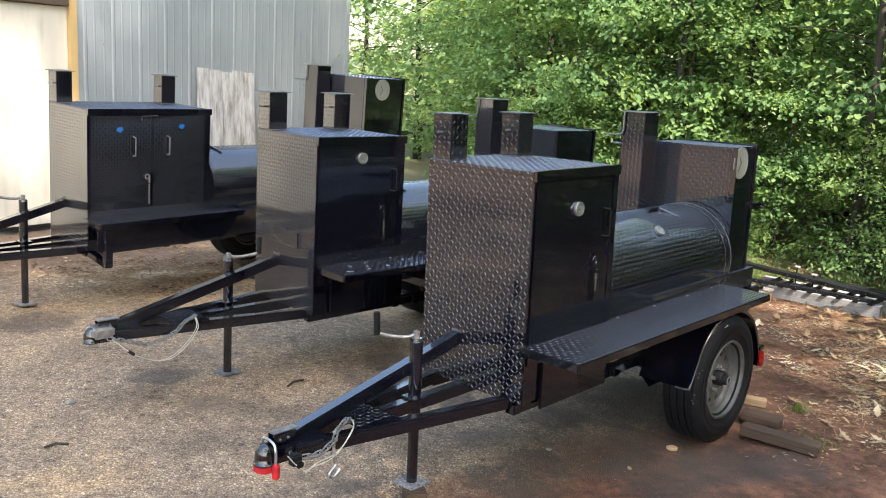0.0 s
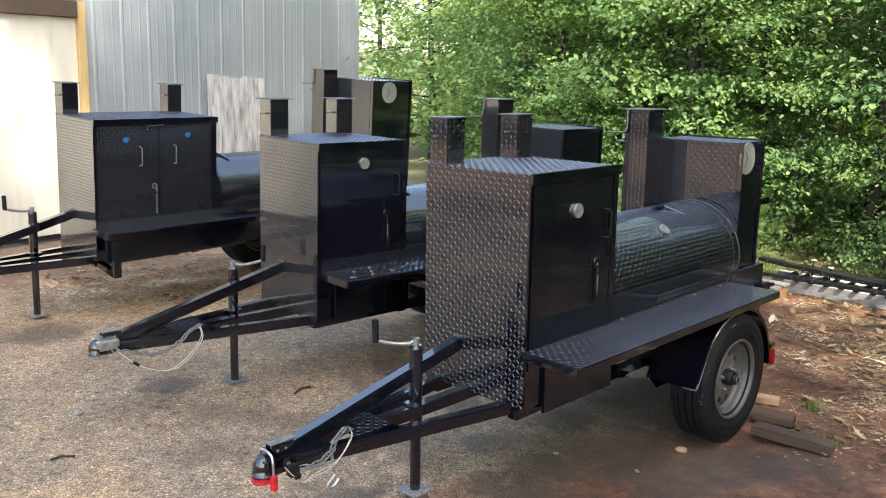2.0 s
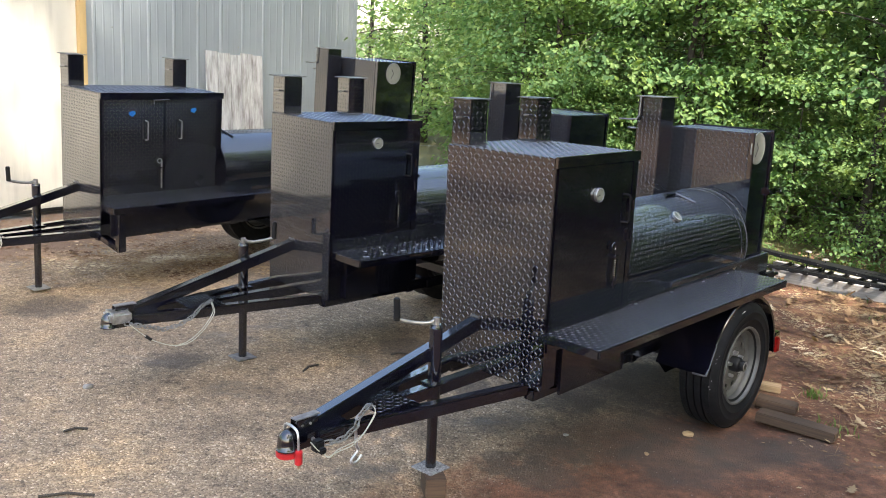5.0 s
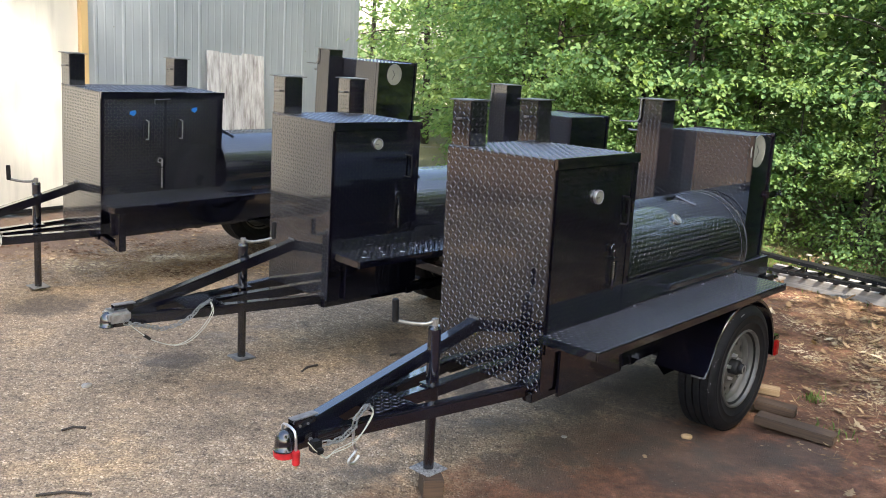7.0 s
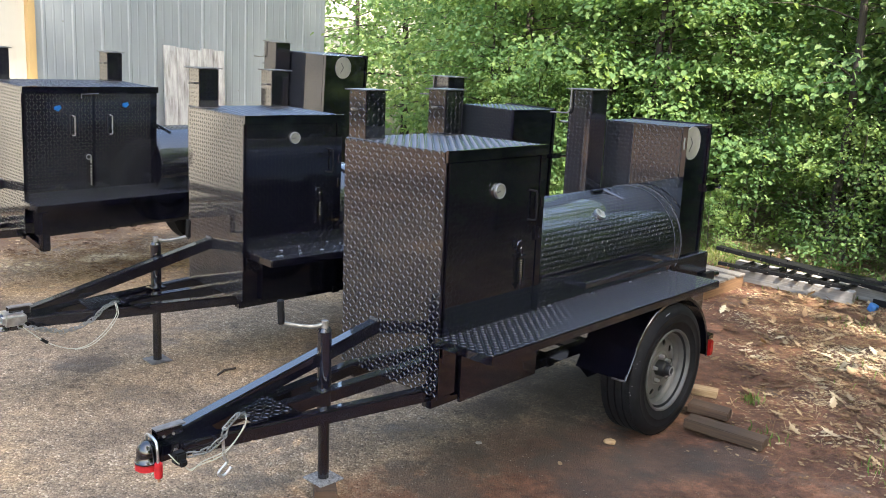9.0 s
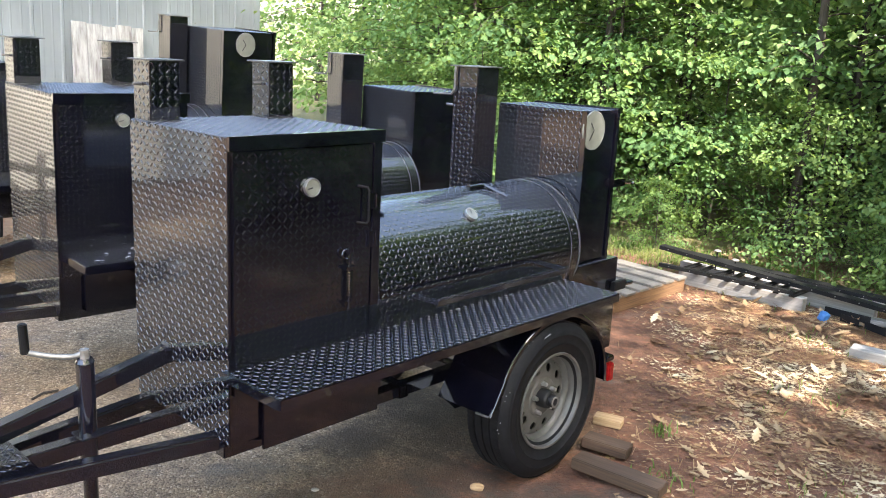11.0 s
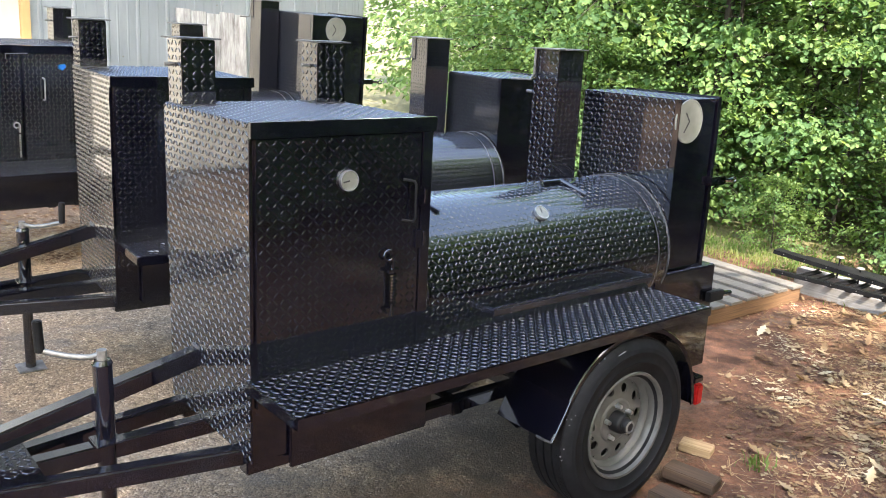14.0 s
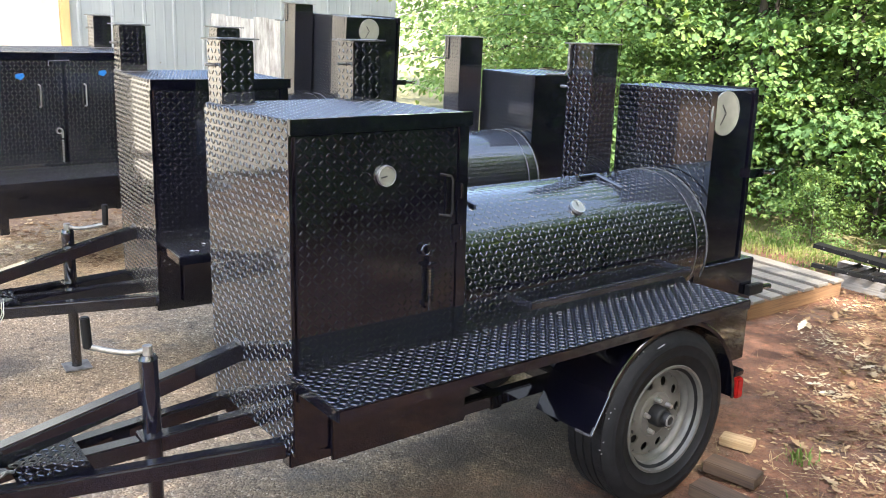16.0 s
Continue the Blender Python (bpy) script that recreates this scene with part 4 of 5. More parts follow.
def tongue(tr, W, tip, yc, w, jack_u, jack_y, jack_top, ground_w, crank_way, brace_top, style):
    """A tongue of square tube with a brace, jack and ball coupler. tip: how far it reaches ahead of the box."""
    h = 0.052
    for y in (0.05, W - 0.05):
        part("tongue_beam", beam((-tip + 0.10, yc + (0.03 if y > yc else -0.03), w), (0.16, y, w), 0.05, h, None, 0.006), BLACK, tr, "black square-tube tongue beam")
    part("tongue_beam", beam((-tip * 0.52, yc + 0.01, w - 0.001), (0.10, yc + 0.012, w - 0.001), 0.05, h), BLACK, tr, "black square-tube tongue beam")
    part("nose", block((-tip + 0.02, yc - 0.040, w - 0.030), (-tip + 0.24, yc + 0.040, w + 0.030), 0.006), BLACK, tr)
    gp = bmesh.new()
    gz = w + h / 2 + 0.004
    vs = [gp.verts.new(p) for p in ((-tip * 0.66, yc - 0.075, gz), (-tip * 0.66, yc + 0.075, gz), (-tip * 0.48, yc + 0.13, gz), (-tip * 0.48, yc - 0.13, gz))]
    gp.faces.new(vs[::-1])
    bmesh.ops.solidify(gp, geom=gp.faces[:], thickness=0.006)
    g = part("gusset", gp, BLACK, tr, "tread-plate gusset")
    lugs(g, lug_field(tip * 0.17, 0.17, flat_sheet((-tip * 0.655, yc - 0.085, gz + 0.001), (1, 0, 0), (0, 1, 0))))
    part("brace", beam((-tip + 0.13, yc + 0.02, w + 0.028), (0.012, yc + 0.055, brace_top), 0.054, 0.054, None, 0.006), BLACK, tr, "black slanting brace")
    part("box_weld", block((-0.006, yc + 0.026, brace_top + 0.020), (0.002, yc + 0.084, brace_top + 0.034), 0.004), WELD, tr)
    # jack
    j = part("jack", rod((jack_u, jack_y, w - 0.07), (jack_u, jack_y, jack_top), 0.027, 20, None, None, 0.003), BLACK, tr, "black tubular trailer jack with a crank", True)
    part("inner_tube", rod((jack_u, jack_y, ground_w + 0.008), (jack_u, jack_y, w - 0.069), 0.0225, 18), BLACK, j, "", True)
    part("mount_plate", block((jack_u - 0.038, jack_y - 0.042, w + h / 2 + 0.001), (jack_u + 0.038, jack_y + 0.042, w + h / 2 + 0.009), 0.003), BLACK, j)
    part("foot", block((jack_u - 0.058, jack_y - 0.058, ground_w), (jack_u + 0.058, jack_y + 0.058, ground_w + 0.007), 0.002), SPATTER if style == "red_lock" else GREY_STEEL, j, "square foot plate")
    part("jack_cap", rod((jack_u, jack_y, jack_top), (jack_u, jack_y, jack_top + 0.012), 0.029, 20, None, 0.022), BLACK, j)
    cx, cy = math.cos(radians(crank_way)), math.sin(radians(crank_way))
    top = jack_top + 0.028
    arm = smooth_line([(jack_u, jack_y, top + 0.004), (jack_u + 0.035 * cx, jack_y + 0.035 * cy, top - 0.010), (jack_u + 0.10 * cx, jack_y + 0.10 * cy, top - 0.004), (jack_u + 0.165 * cx, jack_y + 0.165 * cy, top + 0.012)], 5)
    c = part("crank", bent_rod(arm, 0.0088, 8), ZINC, j, "dull zinc crank arm", True)
    part("boss", rod((jack_u, jack_y, jack_top + 0.010), (jack_u, jack_y, top + 0.012), 0.014, 14), GREY_STEEL, j)
    part("grip", rod((jack_u + 0.163 * cx, jack_y + 0.163 * cy, top + 0.006), (jack_u + 0.166 * cx, jack_y + 0.166 * cy, top + 0.10), 0.0135, 14, None, None, 0.003), DARK, j, "dark grip sleeve")
    # ball coupler
    cu = -tip
    k = 0.76
    prof = [(0.0, 0.058), (0.018, 0.055), (0.034, 0.043), (0.043, 0.024), (0.046, 0.0), (0.048, -0.028), (0.053, -0.032), (0.053, -0.037)]
    cp = part("coupler", lathe([(r * k, q * k) for r, q in prof], 28, Matrix.Translation((cu, yc, w))), BLACK, tr, "glossy black ball coupler", True)
    part("neck", block((cu, yc - 0.034, w - 0.024), (cu + 0.14, yc + 0.034, w + 0.030), 0.012), BLACK, cp)
    part("latch_lever", block((cu + 0.026, yc - 0.018, w + 0.071), (cu + 0.135, yc + 0.018, w + 0.076), 0.002), GREY_STEEL, cp, "worn bright top of the coupler latch")
    for y in (yc - 0.017, yc + 0.017):
        part("latch_plate", block((cu + 0.028, y - 0.002, w + 0.024), (cu + 0.120, y + 0.002, w + 0.070), 0.001), BLACK, cp)
    for q in (0.05, 0.085):
        part("rivet", rod((cu + q, yc - 0.023, w + 0.05), (cu + q, yc + 0.023, w + 0.05), 0.005, 8), GREY_STEEL, cp)
    for q in (0.08, 0.16):
        part("bolt", rod((cu + q, yc - 0.045, w), (cu + q, yc + 0.045, w), 0.008, 6), GREY_STEEL, cp)
    if style == "red_lock":
        part("coupler_lock", rod((cu, yc, w - 0.054), (cu, yc, w - 0.028), 0.040, 24, None, None, 0.004), RED, cp, "red coupler lock")
        part("lock_barrel", rod((cu + 0.014, yc - 0.046, w - 0.075), (cu + 0.014, yc - 0.046, w - 0.022), 0.014, 14, None, None, 0.003), RED, cp, "red lock barrel")
        part("key_stub", rod((cu + 0.014, yc - 0.046, w - 0.090), (cu + 0.014, yc - 0.046, w - 0.074), 0.005, 8), FRESH, cp)
        ub = [(cu + 0.014, yc - 0.045, w - 0.03), (cu + 0.012, yc - 0.048, w + 0.016), (cu + 0.014, yc - 0.036, w + 0.046), (cu + 0.014, yc, w + 0.056), (cu + 0.018, yc + 0.036, w + 0.046), (cu + 0.024, yc + 0.046, w)]
        part("shackle", bent_rod(smooth_line(ub, 4), 0.005, 8), STEEL, cp, "steel shackle", True)
    else:
        part("coupler_lock", block((cu - 0.008, yc - 0.060, w - 0.006), (cu + 0.095, yc + 0.050, w + 0.050), 0.012), STEEL, cp, "bright steel coupler lock")
    # safety chain and trailer light wires hang over the near beam from the gusset
    if style == "red_lock":
        chain(tr, [(-0.70, 0.25, 0.055), (-0.765, 0.205, 0.085), (-0.812, 0.195, 0.062), (-0.826, 0.195, 0.026), (-0.868, 0.20, 0.0), (-0.906, 0.205, -0.006), (-0.935, 0.22, -0.008)])
        hook = [(-0.826, 0.195, 0.02), (-0.822, 0.195, -0.042), (-0.813, 0.195, -0.066), (-0.843, 0.195, -0.092), (-0.838, 0.195, -0.108), (-0.818, 0.195, -0.108), (-0.796, 0.195, -0.088)]
        part("hook", bent_rod(smooth_line(hook, 4), 0.0055, 8), STEEL, tr, "steel S hook", True)
        part("plug", block((-0.99, 0.21, -0.030), (-0.95, 0.245, 0.012), 0.006), DARK, tr, "black wiring plug")
        part("plug", block((-0.985, 0.19, -0.030), (-0.958, 0.212, -0.008), 0.005), DARK, tr, "black wiring plug")
        ws = [[(-0.705, 0.25, 0.06), (-0.735, 0.195, 0.072), (-0.745, 0.19, 0.05), (-0.785, 0.19, 0.002), (-0.83, 0.19, -0.022), (-0.906, 0.195, -0.034), (-0.943, 0.197, -0.053), (-0.966, 0.20, -0.03), (-0.99, 0.20, -0.012), (-1.012, 0.215, 0.02)],
              [(-0.70, 0.25, 0.06), (-0.738, 0.19, 0.064), (-0.752, 0.186, 0.04), (-0.80, 0.186, -0.008), (-0.845, 0.188, -0.034), (-0.91, 0.195, -0.042), (-0.95, 0.198, -0.048), (-0.966, 0.20, -0.03)]]
    else:
        chain(tr, [(-0.56, yc - 0.05, 0.034), (-0.60, yc - 0.10, 0.045), (-0.655, yc - 0.12, 0.035), (-0.70, yc - 0.125, -0.005), (-0.775, yc - 0.12, -0.04), (-0.845, yc - 0.11, -0.05), (-0.93, yc - 0.10, -0.025), (-1.02, yc - 0.08, 0.0)])
        part("plug", rod((-0.918, yc - 0.118, -0.088), (-0.945, yc - 0.116, -0.066), 0.008, 8), DARK, tr, "black wiring plug")
        ws = [[(-0.585, yc - 0.08, 0.05), (-0.595, yc - 0.125, 0.03), (-0.60, yc - 0.135, -0.005), (-0.655, yc - 0.135, -0.075), (-0.73, yc - 0.13, -0.128), (-0.805, yc - 0.125, -0.138), (-0.89, yc - 0.12, -0.104), (-0.945, yc - 0.116, -0.066), (-1.015, yc - 0.10, 0.0)],
              [(-0.58, yc - 0.08, 0.05), (-0.588, yc - 0.13, 0.02), (-0.597, yc - 0.14, -0.015), (-0.65, yc - 0.14, -0.082), (-0.725, yc - 0.136, -0.134), (-0.80, yc - 0.13, -0.142)]]
    for pts in ws:
        part("wire", bent_rod(smooth_line(pts), 0.0021, 6), WIRE, tr, "cream trailer-light wire", True)


def smooth_line(pts, n=6):
    pts = [Vector(p) for p in pts]
    out = []
    for i in range(len(pts) - 1):
        p0, p1, p2, p3 = pts[max(i - 1, 0)], pts[i], pts[i + 1], pts[min(i + 2, len(pts) - 1)]
        for k in range(n):
            t = k / n
            out.append(0.5 * ((2 * p1) + (p2 - p0) * t + (2 * p0 - 5 * p1 + 4 * p2 - p3) * t * t + (3 * p1 - p0 - 3 * p2 + p3) * t * t * t))
    return out + [pts[-1]]


def chassis(tr, W, u1, w):
    for y in (0.06, W - 0.06):
        part("rail", beam((-0.0, y, w), (u1, y, w), 0.05, 0.046), BLACK, tr, "black chassis rail")
    for u in (0.62, 0.78, 1.1, u1 - 0.06):
        part("cross_member", beam((u, 0.03, w - 0.004), (u, W - 0.03, w - 0.004), 0.05, 0.05), BLACK, tr)
    part("axle", rod((u1 * 0.607, -0.12, w - 0.14), (u1 * 0.66, W + 0.12, w - 0.14), 0.03, 14), DARK, tr)


def trailer_a():
    tr = thing("smoker_trailer", pose(0.351, 3.420, 0.393, -1.2, -0.4, 47.4), "black tread-plate barbecue smoker trailer with a red coupler lock", "trailer", "smoker trailers in a row")
    W, L, H = 0.576, 0.592, 0.962
    warmer_box(tr, L, W, H, 1, (0.294, 0.793), [(0.015, W - 0.112, 0.106, 0.193, 0.016), (0.472, W - 0.112, 0.106, 0.195, 0.016)])
    barrel(tr, L + 0.002, 1.83, 0.288, 0.370, 0.288, 1.176, (0.768, 1.575, -0.115, 0.353))
    upper_cabinet(tr, 1.832, 2.115, 0.05, 0.53, 0.288, 0.990, (1.912, 0.905), 0.087, (1.78, 2.190, 0.020, -0.17))
    tall_stack(tr, 1.612, 0.480, 0.147, 0.46, 1.152)
    shelf(tr, -0.012, 1.745, -0.272, 0.02, 0.252, 0.036)
    part("front_skirt", block((0.115, -0.012, -0.04), (0.607, 0.001, 0.214), 0.003), BLACK, tr, "black skirt plate below the shelf")
    chassis(tr, W, 2.17, -0.030)
    fender(tr, 1.342, -0.262, 0.006, -0.146, 0.374)
    wheel(tr, 1.318, -0.180, -0.122, 0.324, 0.197)
    wheel(tr, 1.318, W + 0.29, -0.122, 0.324, 0.197)
    tongue(tr, W, 1.035, 0.315, -0.005, -0.30, 0.318, 0.262, -0.352, 150, 0.21, "red_lock")
    return tr


def trailer_b():
    tr = thing("smoker_trailer", pose(-0.687, 4.569, 0.374, 0, -0.1, 44.7), "black tread-plate barbecue smoker trailer with a bright coupler lock", "trailer", "smoker trailers in a row")
    W, L, H = 0.576, 0.60, 0.962
    warmer_box(tr, L, W, H, 1, (0.292, 0.846), [(0.005, W - 0.118, 0.115, 0.203, 0.020), (0.45, W - 0.118, 0.112, 0.203, 0.018)])
    barrel(tr, L + 0.002, 2.11, 0.288, 0.365, 0.281, 1.25, (0.76, 1.75, -0.12, 0.368))
    upper_cabinet(tr, 2.114, 2.565, 0.130, 0.60, 0.288, 0.964, None, 0, (2.04, 2.58, 0.040, -0.02))
    tall_stack(tr, 1.925, 0.562, 0.158, 0.42, 1.146)
    shelf(tr, 0.02, 1.9, -0.24, 0.02, 0.272, 0.036)
    part("front_skirt", block((0.10, -0.022, 0.0), (0.50, -0.004, 0.232), 0.003), BLACK, tr, "black skirt plate below the shelf")
    chassis(tr, W, 2.3, -0.02)
    fender(tr, 1.50, -0.19, 0.006, -0.03, 0.385)
    wheel(tr, 1.50, -0.10, -0.035)
    wheel(tr, 1.50, W + 0.10, -0.035)
    tongue(tr, W, 1.075, 0.295, 0.0, -0.28, 0.40, 0.262, -0.38, -25, 0.25, "steel_lock")
    return tr


def trailer_c():
    tr = thing("smoker_trailer", pose(-2.345, 5.644, 0.40, 1.8, 0.1, 51.4), "black tread-plate barbecue smoker trailer with double doors and blue tape", "trailer", "smoker trailers in a row")
    W, L, H = 0.50, 0.93, 0.938
    warmer_box(tr, L, W, H, ((0.22, 0.803), (0.69, 0.82)), None, [(0.0, W - 0.112, 0.108, 0.205, 0.016), (0.79, W - 0.112, 0.112, 0.20, 0.016)])
    barrel(tr, L + 0.002, 2.37, 0.20, 0.36, 0.275, 1.5, (1.1, 2.0, -0.14, 0.26))
    upper_cabinet(tr, 2.372, 2.86, -0.12, 0.36, 0.25, 1.212, (2.58, 1.118), 0.088, (2.30, 2.88, -0.14, -0.02))
    tall_stack(tr, 2.21, 0.28, 0.15, 0.45, 1.275)
    shelf(tr, -0.02, 2.2, -0.20, 0.02, 0.222, 0.04)
    part("fascia", block((-0.02, -0.160, 0.03), (2.2, -0.148, 0.181), 0.003), BLACK, tr, "deep black fascia below the shelf")
    part("shelf_leg", beam((0.03, -0.187, -0.07), (0.03, -0.187, 0.18), 0.05, 0.05), BLACK, tr, "square-tube shelf leg")
    part("outrigger", beam((0.03, 0.02, -0.02), (0.03, -0.194, -0.055), 0.05, 0.04), BLACK, tr)
    chassis(tr, W, 2.6, -0.02)
    fender(tr, 1.75, -0.24, -0.02, -0.06, 0.385)
    wheel(tr, 1.75, -0.13, -0.062)
    wheel(tr, 1.75, W + 0.10, -0.062)
    tongue(tr, W, 1.15, 0.25, 0.0, -0.26, 0.34, 0.30, -0.40, 170, 0.28, "steel_lock")
    return tr


trailer_a()
FINE_LUGS[0] = False  # the trailers further off carry simpler lugs
trailer_b()
trailer_c()

# ---- trees ----


def leaf_cloud(centres, n_each, spread, flat, size, rng, droop=0.35, broad=False, open_out=0.0):
    """Folded leaves scattered round spray centres. broad: ovate blades of two quads; open_out: how far they turn away from the stem."""
    n = len(centres) * n_each
    c = np.repeat(np.asarray(centres, float), n_each, axis=0)
    off = rng.normal(size=(n, 3)) * np.array([spread, spread, spread * flat])
    p = c + off
    away = np.arctan2(p[:, 1], p[:, 0])
    yaw = rng.uniform(0, 2 * np.pi, n)
    if open_out:
        yaw = np.where(rng.uniform(size=n) < open_out, away + rng.normal(0, 0.8, n), yaw)
    pit = rng.normal(-droop, 0.32, n)
    rol = rng.normal(0, 0.40, n)
    d = np.stack([np.cos(yaw) * np.cos(pit), np.sin(yaw) * np.cos(pit), np.sin(pit)], 1)
    s = np.stack([-np.sin(yaw), np.cos(yaw), np.zeros(n)], 1)
    nn = np.cross(d, s)
    s2 = s * np.cos(rol)[:, None] + nn * np.sin(rol)[:, None]
    n2 = np.cross(d, s2)
    ln = (size * rng.uniform(0.5, 1.3, n))[:, None]
    wd = ln * rng.uniform(0.30, 0.46, n)[:, None]
    base, tip = p, p + d * ln
    if broad:
        lo, hi = p + d * ln * 0.22, p + d * ln * 0.66
        lift, fall = n2 * wd * 0.30, n2 * wd * 0.10
        v = np.stack([base, lo + s2 * wd * 0.9 + lift, hi + s2 * wd * 0.85 + fall, tip, hi - s2 * wd * 0.85 + fall, lo - s2 * wd * 0.9 + lift], 1).reshape(-1, 3)
        i = np.arange(n)[:, None] * 6
        f = np.concatenate([i + np.array([[0, 1, 2, 3]]), i + np.array([[0, 3, 4, 5]])], 1).reshape(-1, 4)
        return v, f
    mid = p + d * ln * 0.45
    lift = n2 * wd * 0.28
    v = np.stack([base, mid + s2 * wd + lift, tip, mid - s2 * wd + lift], 1).reshape(-1, 3)
    i = np.arange(n)[:, None] * 4
    f = np.concatenate([i + np.array([[0, 1, 2]]), i + np.array([[0, 2, 3]])], 1).reshape(-1, 3)
    return v, f


def make_tree(name, label, category, height, radius, bare, limbs, sprays, per, leaf, trunk_r, mat, seed, spread=0.17, flat=0.35, broad=False, group="trees of the wood"):
    rng = np.random.default_rng(seed)
    t = thing(name, Matrix(), label, category, group)
    lean = rng.normal(0, 0.03, 2)
    line = [(lean[0] * z + 0.04 * math.sin(z * 1.3 + seed), lean[1] * z + 0.04 * math.cos(z * 1.1 + seed), z) for z in np.linspace(-0.15, height * 0.96, 12)]
    tb, lb = bmesh.new(), bmesh.new()

    def taper(points, r0, r1, n, tb):
        rings = []
        pts = [Vector(p) for p in points]
        for k, p in enumerate(pts):
            d = (pts[min(k + 1, len(pts) - 1)] - pts[max(k - 1, 0)]).normalized()
            a = d.orthogonal().normalized()
            b = d.cross(a)
            r = r0 + (r1 - r0) * k / (len(pts) - 1)
            rings.append([tb.verts.new(p + r * (math.cos(2 * math.pi * q / n) * a + math.sin(2 * math.pi * q / n) * b)) for q in range(n)])
        for u, w in zip(rings, rings[1:]):
            for q in range(n):
                tb.faces.new((u[q], u[(q + 1) % n], w[(q + 1) % n], w[q]))
    taper(line, trunk_r, trunk_r * 0.2, 9, tb)
    centres = []
    for k in range(limbs):
        f = bare + (0.98 - bare) * (k + rng.uniform(0, 0.8)) / limbs
        z = height * f
        az = k * 2.4 + rng.uniform(-0.5, 0.5)
        ln = radius * (0.45 + 0.75 * math.sin(math.pi * min(1, 0.18 + 0.8 * (f - bare) / (1 - bare + 1e-6)))) * rng.uniform(0.7, 1.2)
        rise = rng.uniform(0.05, 0.45)
        root = Vector((lean[0] * z, lean[1] * z, z))
        pts = []
        for q in range(6):
            s = q / 5
            pts.append(root + Vector((math.cos(az + 0.3 * s) * ln * s, math.sin(az + 0.3 * s) * ln * s, ln * (rise * s - 0.32 * s * s))))
        taper(pts, trunk_r * 0.28 * (1.1 - f), trunk_r * 0.04, 5, lb)
        for q in range(sprays):
            s = rng.uniform(0.25, 1.05)
            i = min(4, int(s * 5))
            p = pts[i].lerp(pts[i + 1], min(1.3, s * 5 - i))
            centres.append((p.x + rng.normal(0, 0.16 * radius * 0.5), p.y + rng.normal(0, 0.16 * radius * 0.5), max(0.05, p.z + rng.normal(0, 0.05))))
    v, f = leaf_cloud(centres, per, spread, flat, leaf, rng, 0.55, broad, 0.6)
    v[:, 2] = np.maximum(v[:, 2], 0.02)
    crown = raw("crown", v, f, mat, t, kind="stuff")
    crown.data.materials.append(BARK)
    wood_me = bpy.data.meshes.new("limbs")
    lb.to_mesh(wood_me)
    lb.free()
    both = bmesh.new()
    both.from_mesh(crown.data)
    n = len(both.faces)
    both.from_mesh(wood_me)
    both.faces.ensure_lookup_table()
    for q in both.faces[n:]:
        q.material_index, q.smooth = 1, True
    both.to_mesh(crown.data)
    both.free()
    bpy.data.meshes.remove(wood_me)
    part("trunk", tb, BARK, t, "", True)
    return t


saplings = [make_tree("sapling", "leafy green understory sapling at the wood's edge", "tree", h, r, 0.10, 36, 10, 23, (0.060, 0.052, 0.066)[k], 0.035, LEAF, 10 + k, 0.135, 0.30, True) for k, (h, r) in enumerate(((3.6, 1.3), (3.3, 1.5), (4.0, 1.2)))]
bushes = [make_tree("bush", "dense green bush at the wood's edge", "bush", h, r, 0.02, 28, 8, 24, (0.044, 0.052)[k], 0.02, LEAF, 30 + k, 0.11, 0.35, True) for k, (h, r) in enumerate(((1.6, 0.9), (2.1, 1.0)))]
deep = [make_tree("tree", "leafy tree standing deep in the wood", "tree", h, r, 0.06, 34, 11, 14, 0.125, 0.09, LEAF_DARK, 50 + k, 0.25, 0.6) for k, (h, r) in enumerate(((4.3, 1.9), (4.9, 2.0)))]
talls = [make_tree("tree", "tall broad-leaved tree over the yard", "tree", h, r, 0.28, 54, 13, 13, 0.205, 0.17, LEAF_DARK, 70 + k, 0.38, 0.4) for k, (h, r) in enumerate(((17.0, 3.7), (16.0, 4.0)))]
slim = make_tree("tree", "slender straight tree trunk among the leaves", "tree", 6.5, 1.1, 0.22, 22, 8, 10, 0.085, 0.05, LEAF_DARK, 90, 0.2, 0.5)
rng = np.random.default_rng(5)
EDGE, ALONG, INTO = Vector((1.6, 8.6, 0)), Vector((0.86, -0.51, 0)), Vector((0.51, 0.86, 0))


def stand(ob, used, s, d, scale=1.0):
    p = EDGE + ALONG * s + INTO * d
    m = Matrix.Translation(p) @ Matrix.Rotation(rng.uniform(0, 6.28), 4, "Z") @ Matrix.Scale(scale, 4)
    if ob not in used:
        used.append(ob)
        ob.matrix_basis = m
        return ob
    return copy_thing(ob, m)


used = []
for k in range(8):
    stand(bushes[k % 2], used, -1.6 + k * 1.0 + rng.uniform(-0.4, 0.4), 0.75 + rng.uniform(-0.2, 0.6), rng.uniform(0.55, 1.15))
for k in (0, 1, 2, 3, 6, 7, 8):
    stand(bushes[(k + 1) % 2], used, -1.2 + k * 0.72 + rng.uniform(-0.25, 0.25), 0.55 + rng.uniform(-0.1, 0.2), rng.uniform(0.32, 0.5))
for k in range(10):
    stand(saplings[k % 3], used, -2.2 + k * 1.05 + rng.uniform(-0.5, 0.5), 1.6 + rng.uniform(-0.4, 0.6), rng.uniform(0.75, 1.25))
for k in range(10):
    stand(saplings[(k + 1) % 3], used, -3.2 + k * 1.3 + rng.uniform(-0.5, 0.5), 3.3 + rng.uniform(-0.5, 0.7), rng.uniform(0.9, 1.3))
